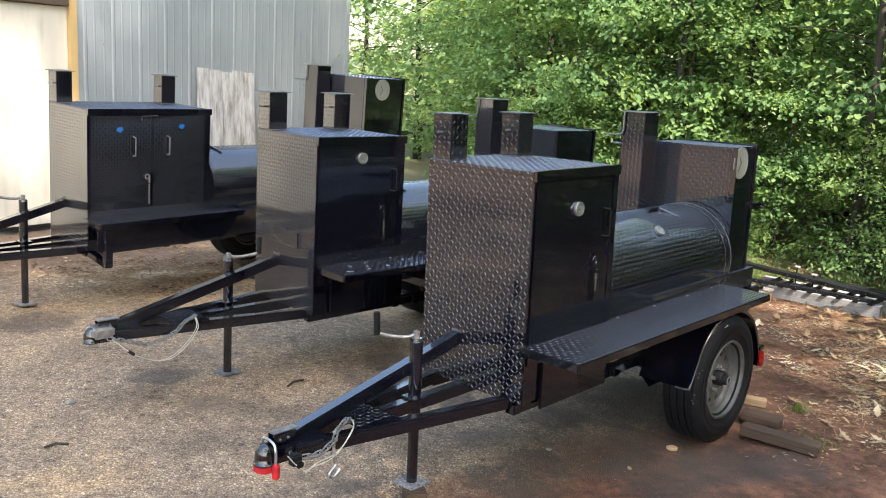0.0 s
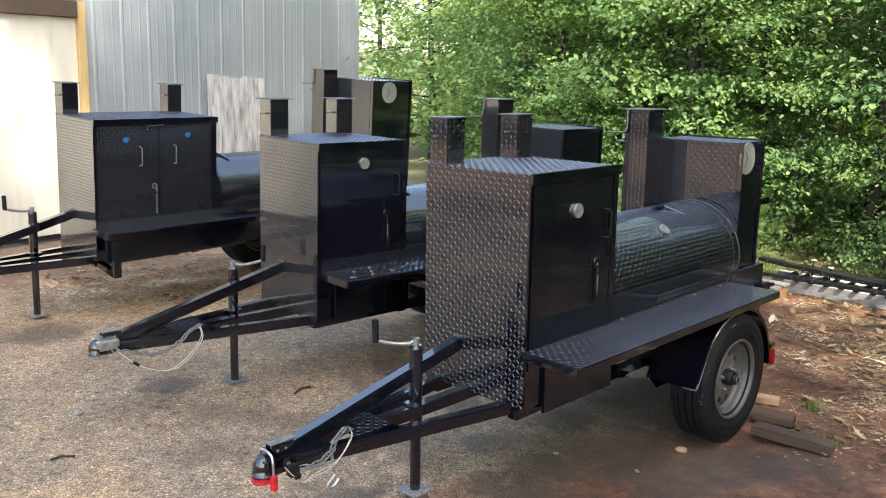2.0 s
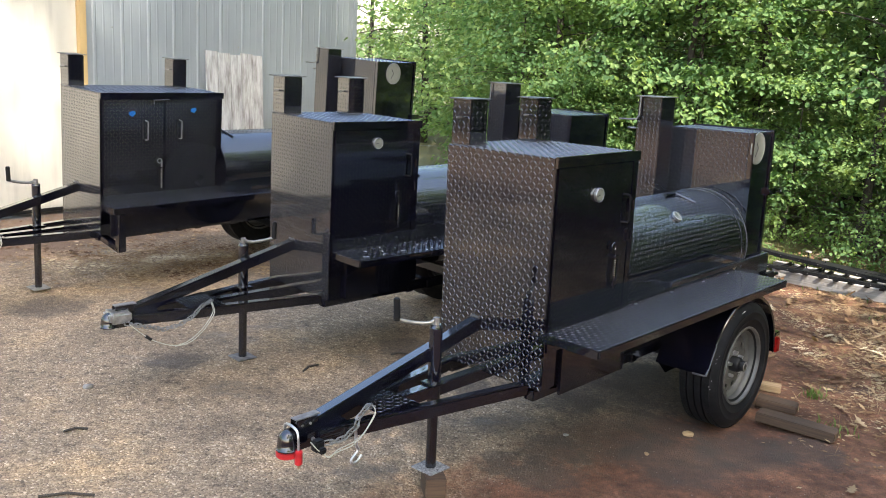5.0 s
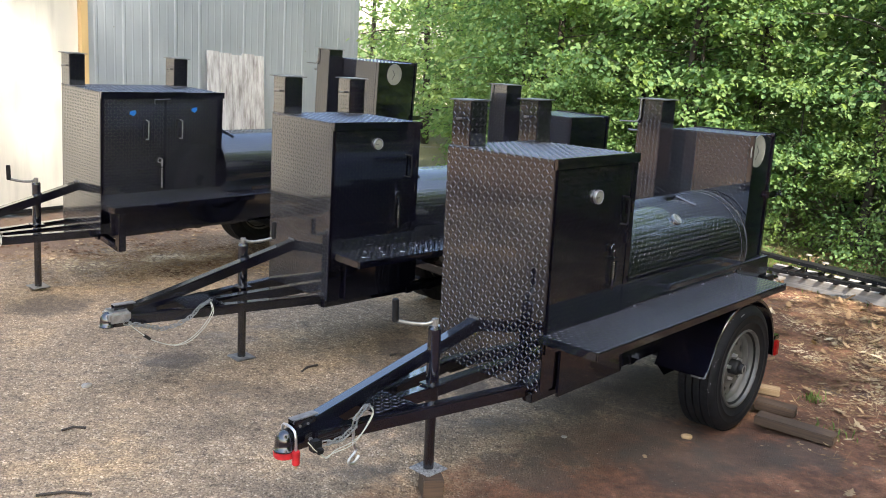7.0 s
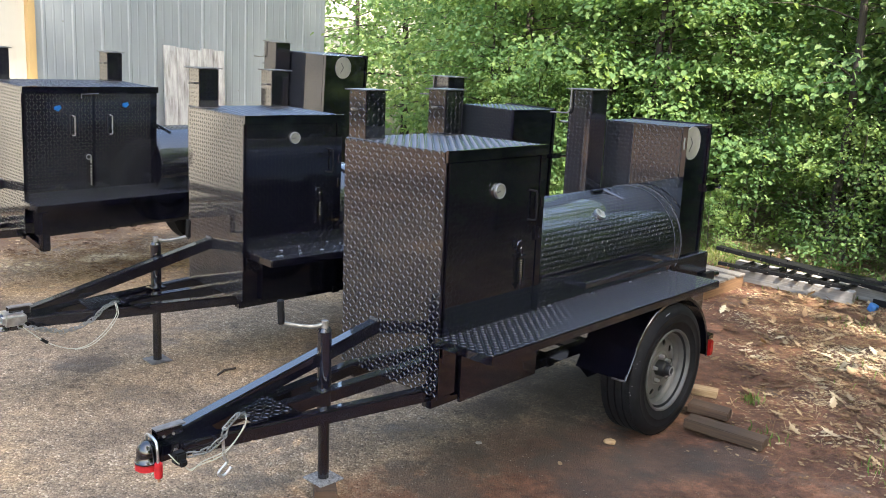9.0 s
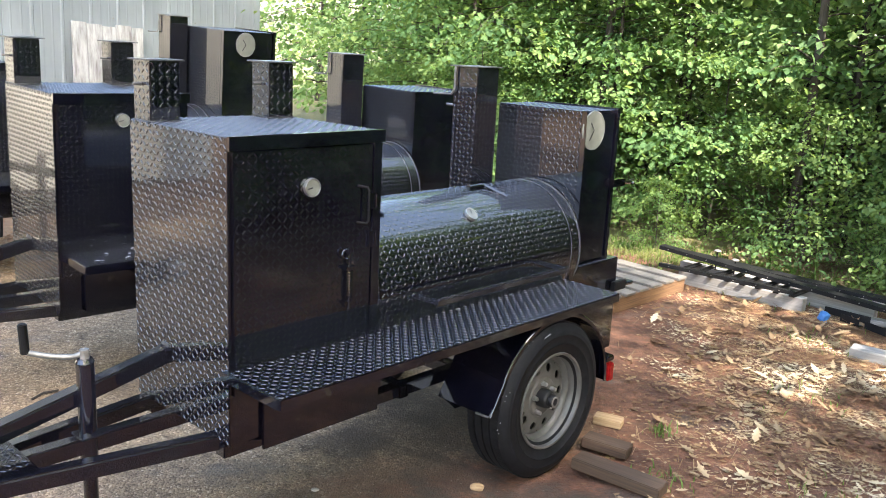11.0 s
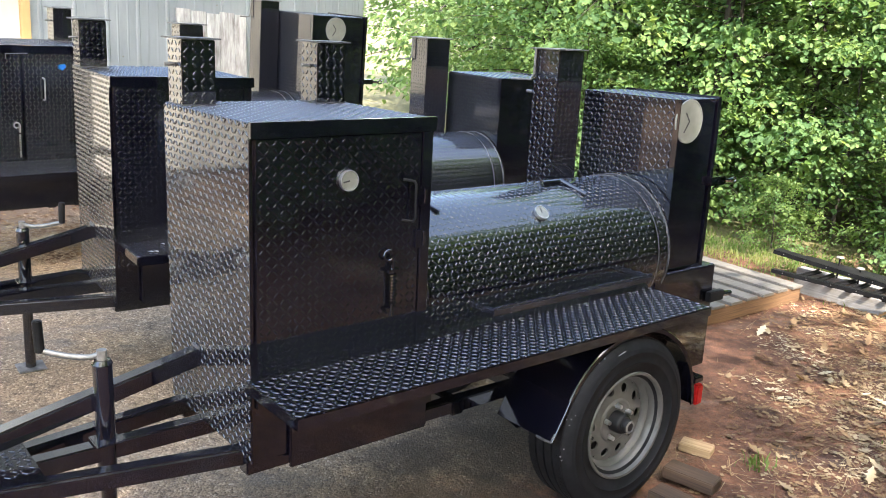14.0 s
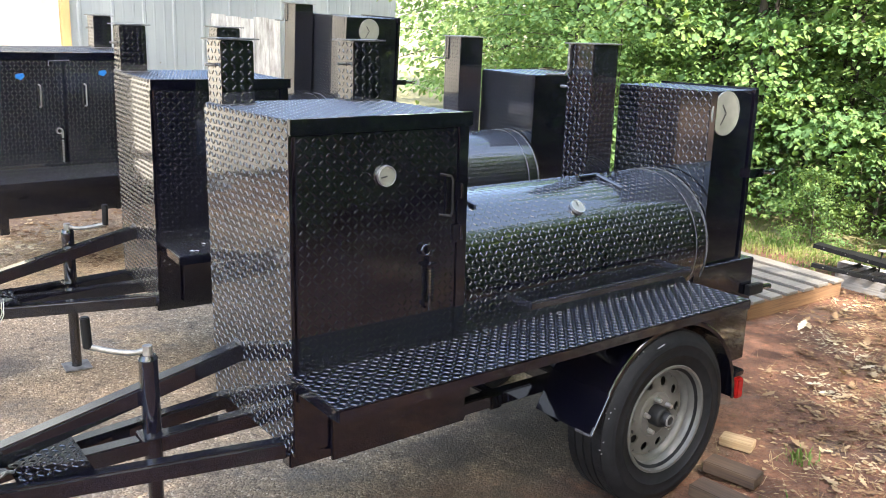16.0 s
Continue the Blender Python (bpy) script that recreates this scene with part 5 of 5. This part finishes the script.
for k in range(10):
    stand(deep[k % 2], used, -6.0 + k * 1.9 + rng.uniform(-0.5, 0.5), 5.6 + rng.uniform(-0.6, 0.6))
for k in range(12):
    stand(deep[(k + 1) % 2], used, -10.0 + k * 2.3 + rng.uniform(-0.5, 0.5), 9.0 + rng.uniform(-0.8, 0.8))
for k in range(6):
    stand(deep[k % 2], used, -9.0 + k * 3.0 + rng.uniform(-0.5, 0.5), 13.0 + rng.uniform(-0.8, 0.8))
for k, (s, d) in enumerate(((-0.6, 2.3), (0.9, 1.8), (2.2, 2.6), (3.1, 2.0), (4.4, 2.0), (1.6, 4.4), (-1.8, 4.2), (3.6, 4.6), (0.1, 1.3), (2.1, 1.2), (2.9, 1.35), (5.2, 1.5), (4.1, 1.2))):
    stand(slim, used, s, d)
# the wood turns and runs on along the yard's open side
for s, d, f in ((-0.9, 1.0, 0.9), (-0.2, 1.4, 1.1), (-1.5, 1.9, 1.2), (-0.6, 2.6, 1.25)):
    stand(bushes[1] if f < 1.2 else saplings[1], used, s, d, f)
for k in range(11):
    m = pose(5.8 + rng.uniform(-0.3, 0.5), 2.0 - k * 0.8, 0, 0, 0, rng.uniform(0, 360))
    copy_thing((bushes[0], saplings[0], saplings[1])[k % 3], m)
for k in range(8):
    m = pose(8.2 + rng.uniform(-0.4, 0.6), 3.0 - k * 1.5, 0, 0, 0, rng.uniform(0, 360)) @ Matrix.Scale(1.0, 4)
    copy_thing(deep[k % 2], m)
far_side = []
# saplings and trees that close the wood on the yard's open side
for k, (x, y, f) in enumerate(((6.5, 5.4, 0.8), (6.2, 4.4, 0.75), (6.5, 3.3, 0.8), (6.3, 2.4, 0.8), (7.2, 3.8, 0.9))):
    copy_thing(saplings[k % 3], pose(x, y, 0, 0, 0, k * 67) @ Matrix.Scale(f, 4))
for k, (x, y) in enumerate(((8.7, 6.2), (8.6, 4.8), (8.8, 3.4), (8.6, 2.0), (8.7, 0.6), (10.4, 7.0), (10.6, 4.2))):
    copy_thing(deep[k % 2], pose(x, y, 0, 0, 0, k * 91) @ Matrix.Scale(1.65 if k < 5 else 1.9, 4))
for k, y in enumerate((-0.4, 2.2, 4.8, 7.4)):
    far_side.append((11.6 + 0.5 * (k % 2), y))
# far trees past the building's end
for k in range(4):
    copy_thing(deep[k % 2], pose(-17.0 + 0.7 * (k % 3), 9.0 - 4.0 * k, 0, 0, 0, k * 51) @ Matrix.Scale(1.5 + 0.2 * (k % 2), 4))
# a row of tall trees well behind the yard, towards the sun, whose crowns shade it as far as the trailers
ROW, SUNWARD = Vector((0.866, 0.5, 0)), Vector((0.5, -0.866, 0))
for k, (p, q, tall) in enumerate(((-3.0, 9.6, 1.52), (-0.2, 9.4, 1.20), (1.2, 9.8, 1.26), (2.7, 9.5, 1.58), (4.0, 9.9, 1.06), (0.8, 12.6, 1.42), (3.0, 12.2, 1.50), (6.2, 9.6, 0.70), (8.4, 9.4, 0.62))):
    ob = talls[k % 2]
    at = ROW * p + SUNWARD * q
    m = pose(at.x, at.y, 0, 0, 0, k * 77) @ Matrix.Diagonal((0.70, 0.70, tall, 1.0) if k == 0 else (0.85, 0.85, tall, 1.0))
    if ob not in used:
        used.append(ob)
        ob.matrix_basis = m
    else:
        copy_thing(ob, m)
for k, (x, y) in enumerate(far_side):
    copy_thing(talls[k % 2], pose(x, y, 0, 0, 0, k * 58) @ Matrix.Diagonal((0.8, 0.8, 0.74, 1.0)))

# ---- loose things in the yard ----


def lumber(name, m, size, mat, label, category, group=""):
    t = thing(name, m, label, category, group)
    b = block((0, -size[1] / 2, 0), (size[0], size[1] / 2, size[2]), 0.004)
    for v in b.verts:
        v.co += 0.002 * noise.noise_vector(v.co * 9)
    part("board", b, mat, t)
    return t


lumber("plank", pose(1.575, 4.25, -0.004, 0, 0, -36), (0.38, 0.095, 0.048), PLANK, "weathered brown lumber offcut beside the tyre", "plank", "planks by the wheel")
lumber("plank", pose(1.64, 4.45, -0.004, 0, 0, -30), (0.20, 0.09, 0.046), PLANK, "weathered brown lumber offcut beside the tyre", "plank", "planks by the wheel")
lumber("plank", pose(1.72, 4.70, -0.008, 0, 0, -22), (0.13, 0.08, 0.035), FRESH, "short pale lumber offcut lying on the dirt", "plank", "planks by the wheel")
lumber("wood_block", pose(-0.105, 3.35, -0.052, 0, 0, 12), (0.085, 0.12, 0.088), PLANK, "brown wood block under the jack foot", "wood block")
lumber("timber_offcut", pose(3.44, 5.90, -0.01, 0, 0, -34), (0.6, 0.13, 0.06), TIMBER, "grey squared timber lying on leaves", "timber")


def make_pallet():
    t = thing("pallet", pose(1.95, 6.22, -0.01, 0, 0, 47), "grey wooden pallet with orange-brown runners", "pallet")
    for y in (0.0, 0.48, 0.96):
        part("runner", block((0, y, 0.0), (1.15, y + 0.045, 0.095), 0.003), PALLET_SIDE, t)
    for k in range(7):
        x = 0.004 + 0.1715 * k
        part("slat", block((x, -0.012 + 0.006 * (k % 2), 0.0965), (x + 0.118, 1.02, 0.115), 0.003), PALLET, t)


make_pallet()


def angle_iron(name, m, n, web, flange, label, group):
    t = thing(name, m, label, "steel rail", group)
    part("web", block((0, -0.003, 0), (n, 0.003, web), 0.001), DARK, t)
    part("flange", block((0, 0.004, web - 0.006), (n, flange, web), 0.001), DARK, t)
    for k in range(int(n / 0.16)):
        part("rivet", rod((0.08 + 0.16 * k, -0.006, web * 0.55), (0.08 + 0.16 * k, 0.0, web * 0.55), 0.004, 8), GREY_STEEL, t)
    return t


def make_steel_pile():
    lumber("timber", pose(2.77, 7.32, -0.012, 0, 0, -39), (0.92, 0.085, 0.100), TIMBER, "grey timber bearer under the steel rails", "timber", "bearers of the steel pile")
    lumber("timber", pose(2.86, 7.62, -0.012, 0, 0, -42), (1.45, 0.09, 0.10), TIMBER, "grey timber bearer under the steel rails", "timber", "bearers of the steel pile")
    for k in range(8):
        q = 0.02 + 0.118 * k
        t = thing("steel_rung", pose(2.77 + 0.777 * q, 7.32 - 0.629 * q, 0.0885, 0, 0, 48 + 5 * math.sin(k * 2.3)), "short dark steel crosspiece lying on timber", "steel bar", "steel crosspieces")
        part("bar", block((-0.06, -0.020, 0), (0.26, 0.020, 0.012), 0.002), DARK, t)
        part("rib", block((-0.058, -0.003, 0.0125), (0.258, 0.003, 0.026), 0.001), DARK, t)
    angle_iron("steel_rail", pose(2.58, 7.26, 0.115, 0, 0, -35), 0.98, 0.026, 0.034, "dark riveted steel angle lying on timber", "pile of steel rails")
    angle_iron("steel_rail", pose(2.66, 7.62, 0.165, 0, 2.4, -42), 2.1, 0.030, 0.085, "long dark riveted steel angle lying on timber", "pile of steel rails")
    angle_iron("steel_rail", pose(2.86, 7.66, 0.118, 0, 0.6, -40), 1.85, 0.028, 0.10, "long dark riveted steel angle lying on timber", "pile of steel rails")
    p = thing("pipe", pose(3.42, 7.22, 0.0, 0, 0, -19), "long grey metal pipe lying behind the steel rails", "pipe")
    part("tube", rod((0, 0, 0.024), (1.3, 0, 0.024), 0.024, 14), GREY_STEEL, p, "", True)
    for x, y, tall in ((3.05, 7.40, 0.24), (3.16, 7.30, 0.20)):
        st = thing("stake", pose(x, y, -0.01), "thin steel stake with a pale round cap", "stake", "stakes by the steel pile")
        part("stem", rod((0, 0, 0), (0, 0, tall), 0.006, 8), DARK, st)
        part("cap", lathe([(0.0, tall + 0.012), (0.022, tall + 0.010), (0.028, tall + 0.002), (0.026, tall - 0.002), (0.0, tall)], 16), PALLET, st, "pale plastic cap", True)
    w = thing("white_box", pose(3.78, 6.90, -0.004, 0, 0, 20), "small white plastic box lying in the grass", "box")
    part("body", block((-0.03, -0.02, 0), (0.03, 0.02, 0.07), 0.006), BOARD, w)
    part("lid", block((-0.032, -0.022, 0.071), (0.032, 0.022, 0.082), 0.004), BOARD, w)
    for k, (x, y, yaw, n) in enumerate(((3.85, 6.58, -30, 0.7), (3.93, 6.42, -42, 0.8), (4.05, 6.50, -18, 0.6))):
        lumber("plank", pose(x, y, -0.004 + 0.001 * k, 0, 0, yaw), (n, 0.09, 0.035), TIMBER, "weathered grey plank lying on the leaves", "plank", "planks by the steel pile")


make_steel_pile()


def make_leaning_board():
    t = thing("leaning_board", WALL @ pose(1.38, -0.16, 0.0, -5.0, 2.0, 0), "weathered whitewashed plank panel leaning on the wall", "board panel")
    x = 0.0
    for k, wdt in enumerate((0.16, 0.17, 0.15, 0.17, 0.14)):
        b = block((x, -0.012, 0.0), (x + wdt - 0.004, 0.012, 1.58 - 0.012 * (k % 3)), 0.003)
        for v in b.verts:
            v.co += 0.003 * noise.noise_vector(v.co * 5)
        part("board", b, BOARD, t)
        x += wdt
    part("batten", block((0.02, 0.013, 0.3), (0.76, 0.035, 0.39), 0.003), BOARD, t)


make_leaning_board()

# ---- litter and grass ----
rng = np.random.default_rng(11)


def scatter(name, label, category, n, size, area, mat, keep):
    pts = []
    while len(pts) < n:
        x, y = rng.uniform(area[0], area[1]), rng.uniform(area[2], area[3])
        if rng.uniform() < keep(x, y):
            pts.append((x, y, dip(x, y) + 0.006))
    v, f = leaf_cloud(pts, 1, 0.0, 0.0, size, rng, 0.0)
    z0 = np.repeat(np.array(pts)[:, 2], 4)
    v[:, 2] = z0 + np.abs(v[:, 2] - z0) * 0.3
    return tagged(raw(name, v, f, mat), label, category, kind="stuff")


def clay_side(x, y):
    return min(1.0, max(0.0, (0.86 * x - 0.28 * y - 0.10) / 0.8)) * min(1.0, max(0.06, (0.5 * x + y - 4.6) / 1.5))


scatter("leaf_crumbs", "broken brown leaf crumbs strewn over red clay", "leaf litter", 42000, 0.026, (0.5, 6.5, 2.5, 8.6), LITTER, clay_side)

scatter("yard_leaves", "reddish brown leaf litter drifted on the asphalt between two trailers", "leaf litter", 2600, 0.040, (-4.2, 0.4, 5.8, 8.2), LITTER,
        lambda x, y: math.exp(-((x + 2.1) / 0.75) ** 2 - ((y - 6.75 - 0.25 * (x + 2.1)) / 0.42) ** 2))


def oak_leaves(n):
    """Curled dry leaves with lobes."""
    outline = [(0.0, 0.03), (0.18, 0.10), (0.30, 0.24), (0.38, 0.12), (0.52, 0.31), (0.60, 0.14), (0.76, 0.22), (0.84, 0.10), (1.0, 0.0)]
    shape = outline + [(p, -q) for p, q in outline[-2::-1]]
    verts, faces = [], []
    while len(faces) < n * len(shape):
        x, y = rng.uniform(0.7, 6.5), rng.uniform(2.6, 8.6)
        if rng.uniform() > clay_side(x, y):
            continue
        a, ln, curl, tilt = rng.uniform(0, 6.28), 0.036 + 0.062 * rng.uniform() ** 2.2, rng.uniform(-0.2, 1.5), rng.normal(0, 0.25)
        wide, z0 = rng.uniform(0.7, 1.0), dip(x, y) + 0.012
        b = len(verts)
        for p, q in [(0.5, 0.0)] + shape:
            q = q * wide
            h = curl * (0.35 * (p - 0.5) ** 2 + 0.9 * q * q) + tilt * (p - 0.5)
            px, py = (p - 0.5) * ln, q * ln
            verts.append((x + px * math.cos(a) - py * math.sin(a), y + px * math.sin(a) + py * math.cos(a), z0 + max(0.0, abs(tilt) * 0.5 + h) * ln))
        m = len(shape)
        faces += [(b, b + 1 + k, b + 1 + (k + 1) % m) for k in range(m)]
    return tagged(raw("dead_leaves", verts, faces, LITTER), "dry brown lobed oak leaves scattered over red clay", "leaf litter", kind="stuff")


oak_leaves(5200)
scatter("wall_leaves", "brown dead leaves and straw along the building", "leaf litter", 1500, 0.05, (-4.6, 0.5, 4.8, 11), LITTER,
        lambda x, y: math.exp(-(((-0.81 * x + 0.588 * y - 6.9) / 0.75) ** 2)))


def gravel(n):
    """Loose chippings lying on the asphalt."""
    base = np.array([(1, 0, 0), (-0.5, 0.87, 0), (-0.5, -0.87, 0), (0.35, 0.1, 0.75), (-0.3, -0.2, 0.6)])
    tri = ((0, 1, 3), (1, 4, 3), (1, 2, 4), (2, 0, 3), (2, 3, 4))
    verts, faces = [], []
    for k in range(n):
        x, y = rng.uniform(-3.2, 2.0), 2.1 + 4.5 * rng.uniform() ** 1.3
        if rng.uniform() < 0.8 * clay_side(x, y):
            continue
        a, s = rng.uniform(0, 6.28), 0.0022 + 0.0035 * rng.uniform() ** 3
        c, q = math.cos(a) * s, math.sin(a) * s
        b, z = len(verts), dip(x, y) - 0.001
        verts += [(x + p[0] * c - p[1] * q * 0.8, y + p[0] * q + p[1] * c * 0.8, z + p[2] * s) for p in base]
        faces += [(b + i, b + j, b + m) for i, j, m in tri]
    return tagged(raw("gravel", verts, faces, GRAVEL), "loose pale and dark chippings on worn asphalt", "gravel", kind="stuff")


gravel(17000)


def straw(n):
    """Pine needles and grass stalks lying on the clay."""
    verts, faces = [], []
    while len(verts) < 4 * n:
        x, y = rng.uniform(0.8, 6.0), rng.uniform(3.0, 8.2)
        if rng.uniform() > clay_side(x, y):
            continue
        a, ln, wd = rng.uniform(0, 6.28), rng.uniform(0.05, 0.16), rng.uniform(0.0006, 0.0014)
        dx, dy, z = math.cos(a) * ln / 2, math.sin(a) * ln / 2, dip(x, y) + rng.uniform(0.004, 0.014)
        px, py = -math.sin(a) * wd, math.cos(a) * wd
        b = len(verts)
        verts += [(x - dx - px, y - dy - py, z), (x + dx - px, y + dy - py, z + 0.006), (x + dx + px, y + dy + py, z + 0.006), (x - dx + px, y - dy + py, z)]
        faces.append((b, b + 1, b + 2, b + 3))
    return tagged(raw("pine_straw", verts, faces, LITTER), "pale pine needles and stalks strewn on the clay", "pine straw", kind="stuff")


straw(17000)


def blades(name, label, n, where, tall):
    """Narrow bent grass blades."""
    verts, faces = [], []
    for k in range(n):
        x, y = where()
        a, h = rng.uniform(0, 6.28), tall * rng.uniform(0.45, 1.2)
        lean, w = h * rng.uniform(0.15, 0.7), rng.uniform(0.002, 0.0045)
        px, py = -math.sin(a) * w, math.cos(a) * w
        z = dip(x, y)
        b = len(verts)
        for s, f in ((0.0, 1.0), (0.5, 0.85), (1.0, 0.1)):
            cx, cy, cz = x + math.cos(a) * lean * s * s, y + math.sin(a) * lean * s * s, z + h * (s - 0.25 * s * s)
            verts += [(cx - px * f, cy - py * f, cz), (cx + px * f, cy + py * f, cz)]
        faces += [(b, b + 1, b + 3, b + 2), (b + 2, b + 3, b + 5, b + 4)]
    return tagged(raw(name, verts, faces, GRASS), label, "grass", kind="stuff")


def edge_point():
    s, d = rng.uniform(-1.2, 4.6), rng.normal(0.22, 0.28)
    p = EDGE + ALONG * s + INTO * d
    return p.x, p.y


def tuft_point(spots):
    x, y, r = spots[int(rng.integers(len(spots)))]
    return x + rng.normal(0, r), y + rng.normal(0, r)


blades("grass", "low yellow-green grass along the wood's edge", 13000, edge_point, 0.055)
TUFTS = ((2.02, 4.62, 0.03), (2.6, 4.1, 0.10), (2.9, 5.2, 0.15), (2.35, 3.85, 0.08), (3.3, 6.1, 0.12), (1.9, 4.15, 0.06))
blades("weed_tufts", "thin yellow-green grass tufts on the clay", 260, lambda: tuft_point(TUFTS), 0.055)


def make_weed(x, y, tall, seed):
    """A tall stalk with long pointed leaves."""
    r2 = np.random.default_rng(seed)
    t = thing("weed", pose(x, y, 0, 0, 0, seed * 50), "tall light-green weed with pointed leaves", "weed", "weeds at the wood's edge")
    part("stem", bent_rod([(0, 0, -0.02), (0.01, 0, tall * 0.5), (0.03, 0.01, tall)], 0.006, 6), GRASS, t)
    for k in range(15):
        z = tall * (0.2 + 0.8 * k / 14)
        own = bmesh.new()
        a, ln, w = k * 2.4, tall * 0.32 * r2.uniform(0.8, 1.2), 0.018
        c, s = math.cos(a), math.sin(a)
        pts = [(0, 0), (ln * 0.35, 0.10 * ln), (ln * 0.7, 0.08 * ln), (ln, -0.10 * ln)]
        ws = (0.3, 1.0, 0.75, 0.05)
        rows = [(own.verts.new((c * p + s * w * f, s * p - c * w * f, z + q)), own.verts.new((c * p - s * w * f, s * p + c * w * f, z + q))) for (p, q), f in zip(pts, ws)]
        for u, v in zip(rows, rows[1:]):
            own.faces.new((u[0], v[0], v[1], u[1]))
        part("leaf", own, LEAF, t)


for k, (x, y, tall) in enumerate(((3.44, 7.76, 0.50), (3.56, 7.66, 0.40), (3.86, 7.50, 0.42))):
    make_weed(x, y, tall, k + 1)


def make_bits():
    """Small clutter by the steel pile, and stones and twigs on the yard."""
    t = thing("blue_cap", pose(3.54, 6.56, -0.004, 10, 14, 0), "blue plastic cap lying on leaves", "cap")
    part("shell", lathe([(0.0, 0.058), (0.030, 0.056), (0.034, 0.05), (0.036, 0.0), (0.033, 0.0), (0.032, 0.045)], 20), BLUE, t, "", True)
    for k, (x, y, yaw, n) in enumerate(((3.66, 6.56, -60, 0.14), (3.76, 6.42, -65, 0.16), (3.62, 6.72, -42, 0.3))):
        b = thing("steel_offcut", pose(x, y, 0.0, 0, 0, yaw), "short dark steel angle lying on leaves", "steel offcut", "steel offcuts")
        part("leg", block((0, -0.002, 0), (n, 0.002, 0.05), 0.001), DARK, b)
        part("leg", block((0, 0.002, 0), (n, 0.05, 0.004), 0.001), DARK, b)
    for k, (x, y, r, mat) in enumerate(((1.16, 4.02, 0.022, FRESH), (-1.80, 4.10, 0.02, TIMBER), (1.78, 4.72, 0.016, FRESH), (0.55, 3.9, 0.012, TIMBER), (0.9, 3.75, 0.010, FRESH))):
        own = bmesh.new()
        bmesh.ops.create_icosphere(own, subdivisions=2, radius=r)
        for v in own.verts:
            v.co = Vector((v.co.x * 1.4, v.co.y, v.co.z * 0.7)) + 0.3 * r * noise.noise_vector(v.co * 40 + Vector((k, 0, 0)))
        st = thing("stone", pose(x, y, dip(x, y) + r * 0.35, 0, 0, k * 70), "small pale stone lying on the ground", "stone", "stones on the yard")
        part("body", own, mat, st, "", True)
    for k, (x, y, yaw, n) in enumerate(((-0.80, 4.50, 62, 0.13), (-0.35, 4.85, 20, 0.10), (-1.55, 3.05, 12, 0.2), (-0.1, 4.75, -15, 0.14), (-1.7, 3.6, 30, 0.10))):
        tw = thing("twig", pose(x, y, dip(x, y) + 0.006, 0, 0, yaw), "short dark twig lying on the asphalt", "twig", "twigs on the yard")
        part("stick", bent_rod([(0, 0, 0), (n * 0.5, 0.012, 0.004), (n, -0.006, 0.0)], 0.006, 6), BARK, tw)


make_bits()


def shelf_flakes(n):
    """Pale leaf scraps that have dropped on a smoker's shelf."""
    m = pose(-0.687, 4.569, 0.374, 0, -0.1, 44.7)
    r2 = np.random.default_rng(21)
    verts, faces = [], []
    for k in range(n):
        u, y, a, s = r2.uniform(0.08, 0.75), r2.uniform(-0.22, -0.03), r2.uniform(0, 6.28), r2.uniform(0.006, 0.016)
        b = len(verts)
        for p, q, h in ((-1, 0, 0.001), (0, -0.5, 0.003), (1, 0, 0.001), (0, 0.5, 0.004)):
            verts.append(tuple(m @ Vector((u + s * (p * math.cos(a) - q * math.sin(a)), y + s * (p * math.sin(a) + q * math.cos(a)), 0.2745 + h))))
        faces += [(b, b + 1, b + 2), (b, b + 2, b + 3)]
    return tagged(raw("leaf_scraps", verts, faces, CHALK), "pale dry leaf scraps lying on a tread-plate shelf", "leaf litter", kind="stuff")


shelf_flakes(22)
